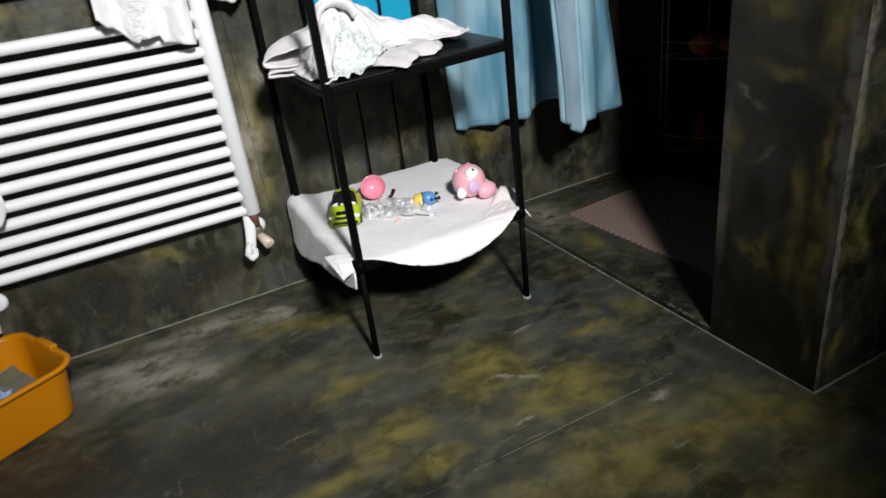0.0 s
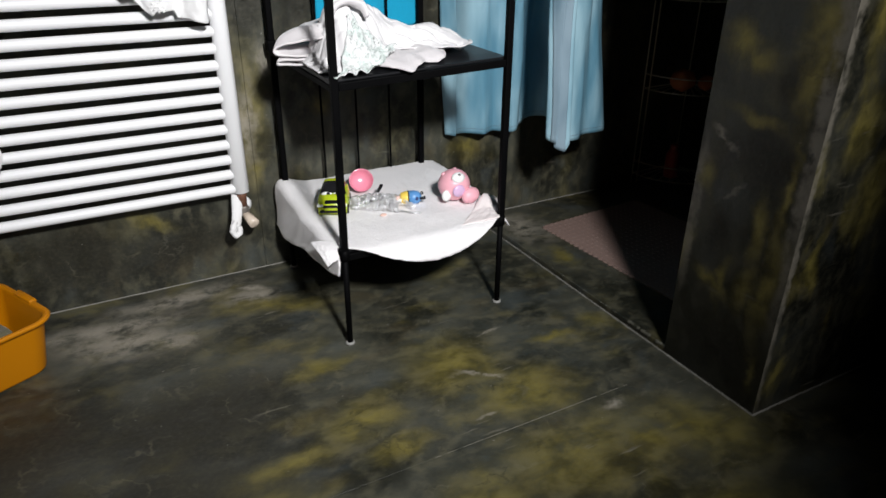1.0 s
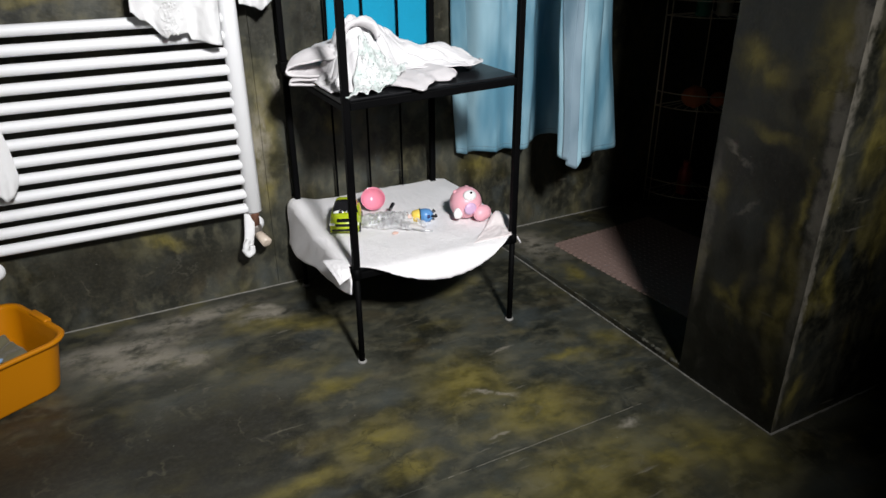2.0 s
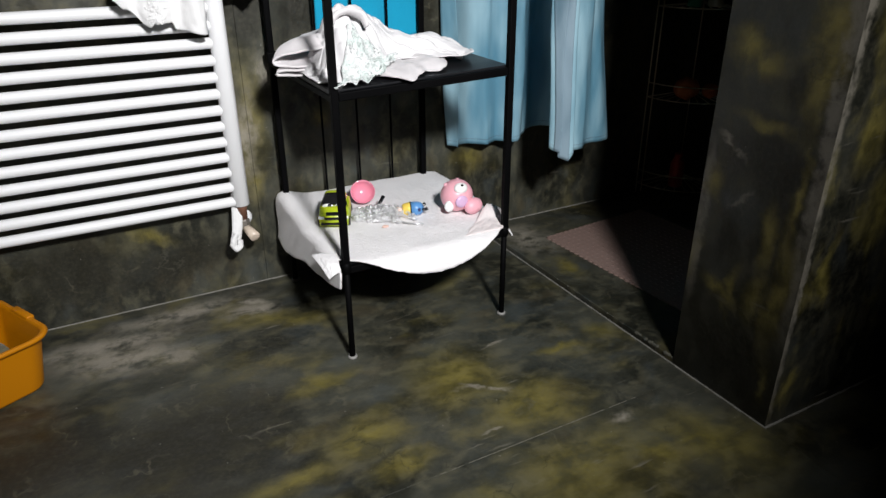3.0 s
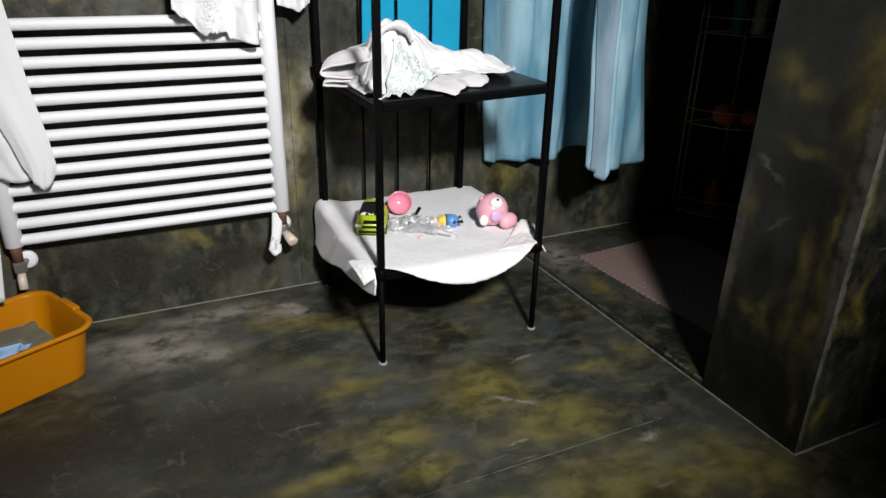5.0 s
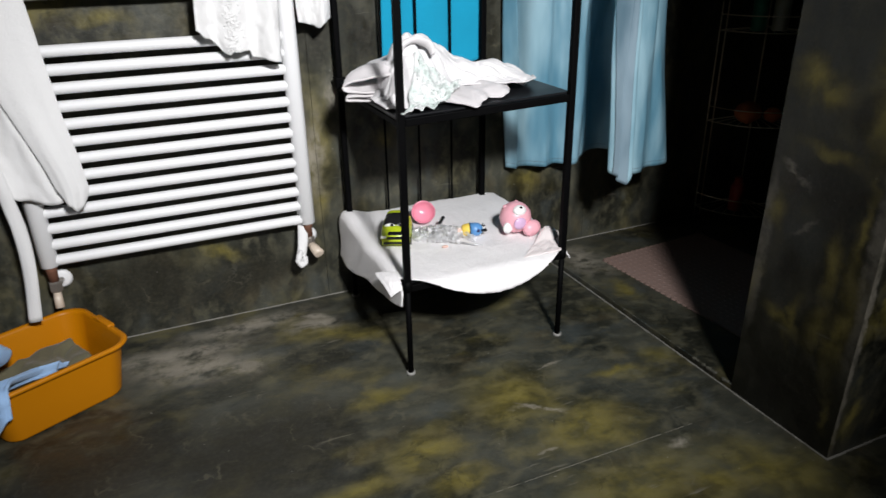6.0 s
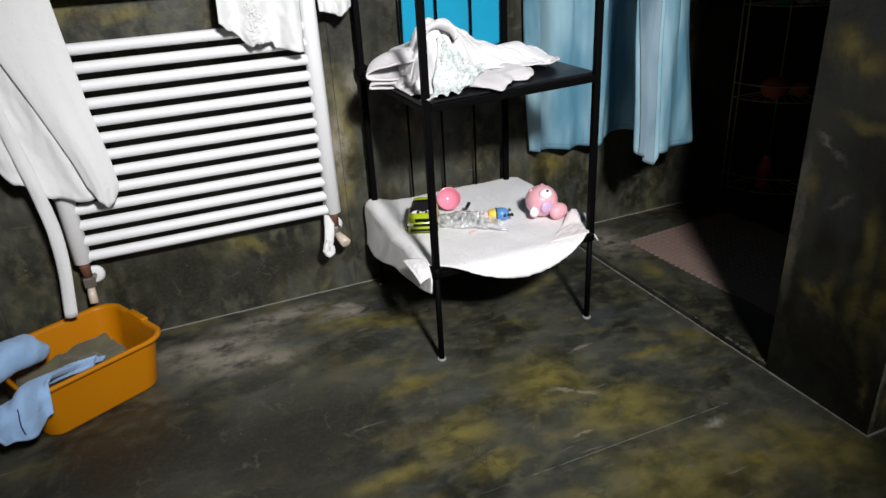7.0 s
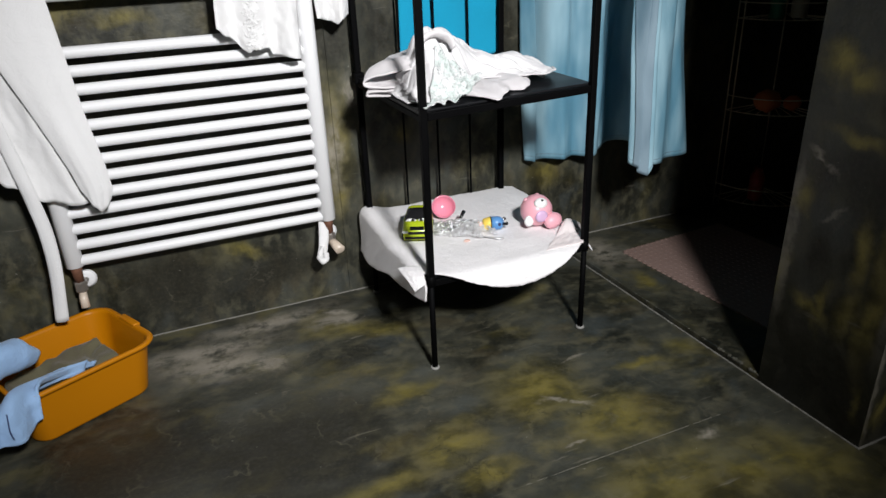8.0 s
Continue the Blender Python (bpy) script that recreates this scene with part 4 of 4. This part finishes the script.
def chain_pile():
    top = thing("bead_chain", (-0.625, -0.392, TOY), "tangled silver metal chain heaped on the towel", "chain")
    rnd = random.Random(5)
    for strand in range(14):
        bm = bmesh.new()
        p = Vector((rnd.uniform(-0.07, 0.0), rnd.uniform(0.0, 0.07), 0.012))
        d = rnd.uniform(0, 6.28)
        pts = []
        for k in range(46):
            d += rnd.uniform(-0.75, 0.75)
            p = p + Vector((math.cos(d) * 0.0075, math.sin(d) * 0.0075, 0))
            # keep to a long heap that slopes down towards one end
            along, across = p.x * 0.80 - p.y * 0.60, p.x * 0.60 + p.y * 0.80
            if abs(along) > 0.10 or abs(across) > 0.045:
                d = math.atan2(-p.y, -p.x) + rnd.uniform(-0.5, 0.5)
            h = max(0.003, 0.042 * (1 - (along / 0.12) ** 2) * (1 - (across / 0.06) ** 2) * rnd.uniform(0.25, 1.0))
            pts.append(Vector((p.x, p.y, h)))
        for a, b in zip(pts, pts[1:]):
            mid = (a + b) / 2
            t = (b - a).to_track_quat("X", "Z").to_matrix() @ Euler((rnd.uniform(0, 3.1), 0, 0)).to_matrix()
            sweep_pts = [mid + t @ Vector((math.cos(q) * 0.0062, math.sin(q) * 0.0036, 0)) for q in [2 * math.pi * j / 8 for j in range(9)]]
            sweep(bm, sweep_pts, 0.0012, 5, False)
        part("strand", bm, M_SILVER, top, "", True)
    bm = bmesh.new()
    sweep(bm, [(0.028, -0.072, 0.006), (0.052, -0.098, 0.005), (0.072, -0.112, 0.005)], [0.0022, 0.0024, 0.0036], 8)
    part("clasp", bm, M_SILVER, top, "silver clasp", True)
    bm = bmesh.new()
    sweep(bm, [(0.005, 0.035, 0.034), (0.025, 0.055, 0.044)], [0.005, 0.006], 10)
    part("pendant", bm, M_GLOSSBLACK, top, "dark pendant", True)
    top.scale = (1.18, 1.18, 1.05)
    return top


chain_pile()


def toy_figure():
    top = thing("toy_figure", (-0.533, -0.425, TOY), "small capsule-shaped toy figure in yellow and blue lying on its side", "toy figure")
    top.rotation_euler = (0, 0, radians(-18))
    top.scale = (1.12, 1.12, 1.12)
    bm = bmesh.new()
    sweep(bm, [(-0.030, 0, 0.021), (-0.026, 0, 0.021), (-0.012, 0, 0.021), (-0.004, 0, 0.021)], [0.012, 0.017, 0.0205, 0.021], 22)
    part("yellow_body", bm, M_YELLOW, top, "yellow plastic body", True)
    bm = bmesh.new()
    sweep(bm, [(-0.0042, 0, 0.021), (0.014, 0, 0.021), (0.026, 0, 0.021), (0.033, 0, 0.021), (0.037, 0, 0.021)], [0.0213, 0.0218, 0.0195, 0.013, 0.004], 22)
    part("blue_overalls", bm, M_BLUE, top, "blue plastic overalls", True)
    bm = bmesh.new()
    sweep(bm, [(-0.0065, 0, 0.021), (-0.0035, 0, 0.021)], 0.0222, 22)
    part("strap", bm, M_GLOSSBLACK, top, "dark strap", True)
    for s in (-1, 1):
        bm = bmesh.new()
        sweep(bm, [(0.027, s * 0.012, 0.022), (0.040, s * 0.019, 0.024), (0.044, s * 0.021, 0.027)], [0.004, 0.0045, 0.006], 10)
        part("foot", bm, M_GLOSSBLACK, top, "dark little foot", True)
    bm = bmesh.new()
    ball(bm, (0.020, -0.0195, 0.024), 0.0055, 12, 8)
    part("button", bm, M_NAVY, top, "", True)
    bm = bmesh.new()
    ball(bm, (-0.036, 0.004, 0.016), (0.014, 0.012, 0.013), 16, 10)
    part("face", bm, M_SKIN, top, "peach-coloured end", True)
    return top


toy_figure()


def pink_toy():
    top = thing("toy_animal", (-0.378, -0.462, TOY), "round pink plastic toy animal with a lilac ear on the towel", "toy")
    top.scale = (1.14, 1.14, 1.14)
    bm = bmesh.new()
    ball(bm, (0, 0, 0.050), (0.050, 0.048, 0.049), 28, 18)
    part("head", bm, M_PINK, top, "round pink head", True)
    bm = bmesh.new()
    ball(bm, (-0.004, -0.032, 0.083), (0.022, 0.017, 0.012), 18, 10, Euler((radians(55), 0, 0)).to_matrix())
    muzzle = part("muzzle", bm, M_EYE, top, "white muzzle", True)
    bm = bmesh.new()
    ball(bm, (-0.003, -0.038, 0.094), (0.0045, 0.004, 0.0035), 10, 8)
    part("nose", bm, M_GLOSSBLACK, muzzle, "", True)
    for x, y, z in ((-0.030, 0.012, 0.084), (0.012, 0.018, 0.090)):
        bm = bmesh.new()
        ball(bm, (x, y, z), (0.008, 0.007, 0.007), 14, 8)
        part("bump", bm, M_PINK, top, "small pink bump on the head", True)
    bm = bmesh.new()
    ball(bm, (-0.008, -0.045, 0.046), (0.021, 0.008, 0.019), 20, 10)
    part("ear", bm, M_LILAC, top, "lilac disc", True)
    bm = bmesh.new()
    ball(bm, (-0.040, -0.026, 0.030), (0.016, 0.010, 0.018), 16, 10)
    part("cheek", bm, M_EYE, top, "white side patch", True)
    bm = bmesh.new()
    ball(bm, (0.032, -0.046, 0.025), (0.033, 0.022, 0.025), 20, 12, Euler((0, 0, radians(15))).to_matrix())
    part("paw", bm, M_PINK, top, "pink paw", True)
    return top


pink_toy()
bm = bmesh.new()
ball(bm, (0, 0, 0.003), (0.012, 0.008, 0.004), 12, 8)
petal = tagged(part("toy_bead", bm, M_SKIN, None, "", True), "small peach plastic bead on the towel", "bead")
petal.location = (-0.655, -0.475, TOY)


# ---- basin with cloths ----
def basin():
    top = thing("wash_basin", (-1.953, -0.305, 0.0), "orange-yellow plastic wash basin with a rolled rim on the floor", "basin")
    top.rotation_euler = (0, 0, radians(27))

    def ring(hx, hy, r, z, n=12):
        out = []
        for cx, cy, a0 in ((hx - r, hy - r, 0), (-hx + r, hy - r, 90), (-hx + r, -hy + r, 180), (hx - r, -hy + r, 270)):
            for k in range(n + 1):
                a = radians(a0 + 90 * k / n)
                px = cx + r * math.cos(a)
                out.append(Vector((px if px > 0 else px * 0.78, cy + r * math.sin(a), z)))
        return out

    H = 0.185
    outer = [(0.186, 0.136, 0.050, 0.0008), (0.192, 0.142, 0.055, 0.0012), (0.1985, 0.1485, 0.059, 0.006), (0.200, 0.150, 0.060, 0.012), (0.2115, 0.1615, 0.063, H * 0.5), (0.2215, 0.1715, 0.066, H - 0.022), (0.2225, 0.1725, 0.066, H - 0.0165), (0.234, 0.184, 0.070, H - 0.014), (0.238, 0.188, 0.072, H - 0.006),
             (0.234, 0.184, 0.070, H), (0.226, 0.176, 0.068, H), (0.220, 0.170, 0.065, H - 0.006), (0.2185, 0.1685, 0.064, H - 0.012), (0.209, 0.159, 0.061, H * 0.5), (0.197, 0.147, 0.057, 0.016), (0.194, 0.144, 0.055, 0.008), (0.180, 0.130, 0.048, 0.005)]
    bm = bmesh.new()
    rings = [[bm.verts.new(p) for p in ring(*o)] for o in outer]
    n = len(rings[0])
    for a, b in zip(rings, rings[1:]):
        for k in range(n):
            bm.faces.new((a[k], a[(k + 1) % n], b[(k + 1) % n], b[k]))
    bm.faces.new(rings[0][::-1]), bm.faces.new(rings[-1])
    part("tub", bm, M_BASIN, top, "orange-yellow tub", True)
    bm = box(bmesh.new(), (0.220, -0.05, H - 0.012), (0.244, 0.05, H + 0.004), 0.006, 3)
    part("grip", bm, M_BASIN, top, "", True)
    return top


basin()
B = pose(-1.953, -0.305, 0, 0, 0, 27)


def basin_cloth():
    bm = bmesh.new()

    def f(u, v):
        x, y = -0.148 + 0.328 * u, -0.145 + 0.285 * v
        z = 0.085 + 0.020 * fold(Vector((x, y, 0)), 13, 3.3) + 0.012 * fold(Vector((x, y, 0)), 27, 1.3) + 0.02 * wave(u * 2.5, v * 2.5, 7)
        e = max(abs(2 * u - 1), abs(2 * v - 1))
        z -= 0.050 * smooth01(0.85, 1.0, e)
        return B @ Vector((x * (1 - 0.05 * smooth01(0.85, 1, e)), y * (1 - 0.06 * smooth01(0.85, 1, e)), z))

    sheet(bm, 60, 50, f)
    return tagged(part("wrung_cloth", bm, M_TAUPE, None, "", True), "dark taupe wet cloth crumpled inside the basin", "cloth")


basin_cloth()


def blue_towel():
    top = thing("light_blue_towel", B @ Vector((-0.12, -0.10, 0.10)), "light blue terry towel half in the basin and over its rim", "towel")
    E = B @ Matrix.Translation((0.028, 0.004, 0))
    inv = Matrix.Translation(-Vector(top.location))
    # the fold inside the basin, over the rim and down to the floor
    path = spline([(0.030, -0.055, 0.128), (-0.03, -0.065, 0.140), (-0.10, -0.090, 0.160), (-0.185, -0.145, 0.194), (-0.222, -0.188, 0.203), (-0.234, -0.214, 0.180), (-0.240, -0.224, 0.150), (-0.238, -0.230, 0.122)], 50)
    bm = bmesh.new()

    def f(u, v):
        p = path[round(u * 50)]
        w = (0.03 + 0.055 * smooth01(0, 0.5, u)) * (1 - 0.1 * smooth01(0.85, 1.0, u))
        q = v - 0.5
        lift = 0.012 * math.cos(q * 9) + 0.006 * wave(u * 6, v * 5, 2)
        end = 0.02 * (1 - (2 * v - 1) ** 2) * smooth01(0.9, 1.0, u)
        return inv @ E @ (p + Vector((q * w * 2 * 0.92, q * w * 0.5 - lift * smooth01(0.5, 0.8, u), lift * (1 - smooth01(0.6, 0.85, u)) - end)))

    sheet(bm, 50, 30, f)
    thick(part("hanging_end", bm, M_SKYBLUE, top, "", True), 0.009)
    bm = bmesh.new()
    roll = spline([(-0.085, 0.010, 0.195), (-0.13, 0.000, 0.222), (-0.19, -0.02, 0.238), (-0.27, -0.04, 0.228)], 24)
    sweep(bm, roll, [0.024 + 0.024 * math.sin(math.pi * min(1, k / 10) / 2) for k in range(25)], 18)
    for v in bm.verts:
        v.co += 0.008 * noise.noise_vector(v.co * 22)
        v.co = inv @ E @ v.co
    part("rolled_fold", bm, M_SKYBLUE, top, "", True)
    bm = bmesh.new()
    sweep(bm, [inv @ E @ (path[k] + Vector((-0.02, -0.026, 0.006))) for k in range(33, 50)], 0.0016, 6)
    part("seam", bm, M_NAVY, top, "dark stitched seam", True)
    return top


blue_towel()


# ---- shower ----
def shower_curtain():
    plan = spline([(-0.188, -0.030, 0), (-0.155, -0.070, 0), (-0.10, -0.050, 0), (-0.035, -0.095, 0), (0.03, -0.075, 0), (0.09, -0.125, 0), (0.145, -0.085, 0), (0.21, -0.060, 0), (0.265, -0.08, 0),
                   (0.24, -0.22, 0), (0.13, -0.34, 0), (0.045, -0.405, 0), (0.034, -0.430, 0), (0.060, -0.452, 0), (0.088, -0.464, 0), (0.125, -0.440, 0), (0.19, -0.425, 0), (0.26, -0.375, 0), (0.33, -0.362, 0), (0.398, -0.322, 0)], 228)
    foot = [(0.0, 0.432), (0.25, 0.430), (0.36, 0.452), (0.50, 0.48), (0.60, 0.492), (0.66, 0.474), (0.728, 0.446), (0.745, 0.476), (1.0, 0.456)]
    bm = bmesh.new()

    def f(u, v):
        p = plan[round(u * 228)]
        low = 0.45
        for (ua, za), (ub, zb) in zip(foot, foot[1:]):
            if ua <= u <= ub:
                low = za + (zb - za) * (u - ua) / (ub - ua)
        z = low + (2.02 - low) * v ** 1.15
        k = 0.019 * wave(u * 16, z * 1.3, 4) + 0.003 * wave(u * 40, z * 4, 9)
        k += 0.0065 * math.sin(u * 60 + 2 * wave(u * 5, z * 2, 1)) * (1 - 0.5 * v)
        lean = -0.125 * (z - 0.45) * smooth01(0.72, 1.0, u) - 0.03 * (z - 0.45) * smooth01(0.2, 0.0, u)
        return Vector((p.x + k + lean, p.y - k, z))

    sheet(bm, 228, 60, f)
    ob = thick(part("shower_curtain", bm, M_SATIN, None, "", True), 0.002)
    # the doubled side hem, turned to the front and stitched
    bm = bmesh.new()
    sheet(bm, 24, 60, lambda u, v: f(0.625 + 0.105 * u, v) + Vector((-0.0015, -0.0045 - 0.002 * wave(u * 3, v * 40, 2), 0.001)))
    thick(part("side_hem", bm, M_HEM, ob, "greyish doubled hem", True), 0.002)
    bm = bmesh.new()
    sheet(bm, 200, 3, lambda u, v: f(u, 0.022 + 0.002 * v) + Vector((0.0, -0.0022, 0)))
    thick(part("hem_stitching", bm, M_HEM, ob, "", True), 0.001)
    return tagged(ob, "pale blue satin shower curtain gathered in folds beside the wall", "curtain")


shower_curtain()
rod = sweep(bmesh.new(), [(0.05, -0.001, 2.035), (0.05, STUB1 - 0.0, 2.035)], 0.011, 14)
tagged(part("curtain_rod", rod, M_BLACK, None, "", True), "dark metal rod carrying the shower curtain", "curtain rod")


def shower_mat():
    top = thing("shower_mat", (0.5, -0.62, 0.0205), "dull pink rubber shower mat with bumps and a scalloped edge", "mat")
    top.rotation_euler = (0, 0, radians(4))
    bm = bmesh.new()
    hx, hy = 0.285, 0.395
    pts = []
    for side, (a, b) in enumerate((((-hx, -hy), (hx, -hy)), ((hx, -hy), (hx, hy)), ((hx, hy), (-hx, hy)), ((-hx, hy), (-hx, -hy)))):
        a, b = Vector((*a, 0)), Vector((*b, 0))
        n = int((b - a).length / 0.004)
        out = Vector(((b - a).y, -(b - a).x, 0)).normalized()
        for k in range(n):
            s = (b - a).length * k / n
            pts.append(a.lerp(b, k / n) + out * 0.005 * abs(math.sin(s / 0.028 * math.pi)))
    lowr, highr = [bm.verts.new(p) for p in pts], [bm.verts.new(p * 0.995 + Vector((0, 0, 0.006))) for p in pts]
    for k in range(len(pts)):
        j = (k + 1) % len(pts)
        bm.faces.new((lowr[k], lowr[j], highr[j], highr[k]))
    bm.faces.new(highr), bm.faces.new(lowr[::-1])
    part("sheet", bm, M_MAT, top)
    bm = bmesh.new()
    for i in range(20):
        for j in range(28):
            x, y = -hx + 0.014 + i * 0.0285, -hy + 0.014 + j * 0.0285
            r = 0.0075
            ringv = [[bm.verts.new((x + r * q * math.cos(a), y + r * q * math.sin(a), 0.0058 + h)) for a in [k * math.pi / 4 for k in range(8)]] for q, h in ((1, 0), (0.7, 0.0015))]
            for k in range(8):
                bm.faces.new((ringv[0][k], ringv[0][(k + 1) % 8], ringv[1][(k + 1) % 8], ringv[1][k]))
            bm.faces.new(ringv[1])
    tagged(part("bump", bm, M_MATDOT, top, "", True), "small round rubber bumps", kind="stuff")
    return top


shower_mat()


def caddy():
    cx, cy, r = EAST - 0.015, -0.015, 0.285
    top = thing("corner_caddy", (cx - 0.1, cy - 0.1, 0.021), "three-tier wire corner caddy with toiletries in the shower", "caddy")

    def add(name, bm, mat, label="", smooth=True):
        for v in bm.verts:
            v.co -= Vector(top.location)
        return part(name, bm, mat, top, label, smooth)

    def arc(z, rr=r):
        return [(cx, cy - rr, z)] + [(cx - rr * math.sin(a), cy - rr * math.cos(a), z) for a in [math.pi / 2 * k / 20 for k in range(1, 20)]] + [(cx - rr, cy, z)]

    for z in (0.075, 0.500, 0.905):
        for dz in (0.0, 0.068):
            add("front_wire", sweep(bmesh.new(), arc(z + dz), 0.0028, 6), M_WIRE)
        for k in range(1, 9):
            a = math.pi / 2 * k / 9
            add("shelf_wire", sweep(bmesh.new(), [(cx - 0.01, cy - 0.01, z), (cx - r * math.sin(a), cy - r * math.cos(a), z)], 0.0016, 5), M_WIRE)
        add("back_wire", sweep(bmesh.new(), [(cx, cy - r, z), (cx, cy, z), (cx - r, cy, z)], 0.0028, 6), M_WIRE)
    for x, y in ((cx, cy), (cx - r, cy), (cx, cy - r), (cx - r + 0.03, cy - 0.005)):
        add("upright", sweep(bmesh.new(), [(x, y, 0.0211), (x, y, 1.02), (x, y, 1.03)], [0.0034, 0.0034, 0.002], 8), M_WIRE)
    return top


caddy()


def bottle(name, at, r, h, mat, label, neck=0.35):
    bm = bmesh.new()
    prof = [(0.0, 0.96), (h * 0.02, 1.0), (h * 0.68, 1.0), (h * 0.80, 0.75), (h * 0.86, neck), (h * 0.88, neck * 1.15), (h * 0.99, neck * 1.1), (h, neck * 0.8)]
    sweep(bm, [(0, 0, z) for z, _ in prof], [r * k for _, k in prof], 18, flat=0.75)
    ob = part(name, bm, mat, None, "", True)
    ob.location = at
    return tagged(ob, label, "bottle")


bottle("shampoo_bottle", (1.000, -0.130, 0.908), 0.042, 0.22, M_GREENB, "dark green plastic bottle on the wire caddy")
bottle("lotion_bottle", (1.085, -0.170, 0.908), 0.045, 0.20, M_PALEB, "pale cream plastic bottle on the wire caddy", 0.8)


def sponge(at, r, label):
    bm = bmesh.new()
    ball(bm, (0, 0, r * 0.8), (r, r * 0.85, r * 0.8), 24, 16)
    for v in bm.verts:
        v.co += 0.12 * r * noise.noise_vector(v.co * 40)
        v.co.z = max(v.co.z, 0.0)
    ob = part("bath_sponge", bm, M_ORANGE, None, "", True)
    ob.location = at
    return tagged(ob, label, "sponge")


sponge((1.005, -0.150, 0.503), 0.062, "round orange bath sponge on the wire caddy")
sponge((1.115, -0.190, 0.503), 0.042, "small orange bath sponge on the wire caddy")
bottle("cleaner_bottle", (1.03, -0.14, 0.078), 0.045, 0.16, M_RED, "dark red plastic bottle on the lowest tier", 0.5)


# ---- lamp above the viewer ----
def spot_lamp():
    top = thing("spot_lamp", (LAMP.x, LAMP.y, TOP), "black ceiling spotlight on a short stem behind the viewer", "lamp")
    aim = (Vector((-0.88, -0.40, 0.63)) - LAMP).normalized()
    o = LAMP - Vector(top.location)
    part("stem", sweep(bmesh.new(), [(0, 0, -0.018), o - aim * 0.10 + Vector((0, 0, 0.03))], 0.008, 10), M_BLACK, top, "", True)
    part("rose", sweep(bmesh.new(), [(0, 0, -0.0005), (0, 0, -0.02)], [0.05, 0.045], 20), M_BLACK, top, "", True)
    bm = sweep(bmesh.new(), [o - aim * 0.15, o - aim * 0.145, o - aim * 0.06, o - aim * 0.052], [0.03, 0.042, 0.05, 0.046], 24)
    part("housing", bm, M_BLACK, top, "black round housing", True)
    return top


spot_lamp()


# ---- slabs of floor and walls ----
def slabs(parent, name, us, vs, make, material, gap):
    for u0, u1 in zip(us, us[1:]):
        for v0, v1 in zip(vs, vs[1:]):
            lo, hi = make(u0 + gap, v0 + gap), make(u1 - gap, v1 - gap)
            lo, hi = [min(a, b) for a, b in zip(lo[0], hi[0])], [max(a, b) for a, b in zip(lo[1], hi[1])]
            part(name, box(bmesh.new(), lo, hi, 0.0004, 1), material, parent)


slabs(floor, "slab", [WEST, -2.155, 0.0], [SOUTH, -2.474, -1.237, -0.0], lambda u, v: ((u, v, -0.012), (u, v, 0.0)), M_FLOOR, 0.0004)
slabs(floor, "slab", [0.0, 1.2, EAST + 0.9], [SOUTH, -2.474, STUB0], lambda u, v: ((u, v, -0.012), (u, v, 0.0)), M_FLOOR, 0.0004)
slabs(wall_north, "slab", [WEST, -2.155, -0.955, 0.245, EAST], [0.0, 1.25, TOP], lambda u, v: ((u, 0.0, v), (u, 0.0125, v)), M_WALL, 0.0005)
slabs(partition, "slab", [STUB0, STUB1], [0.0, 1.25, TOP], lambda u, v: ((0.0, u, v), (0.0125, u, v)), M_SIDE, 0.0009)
slabs(partition, "slab", [0.0, 1.0, EAST + 0.9], [0.0, 1.25, TOP], lambda u, v: ((u, STUB0, v), (u, STUB0 + 0.0125, v)), M_FRONT, 0.0009)
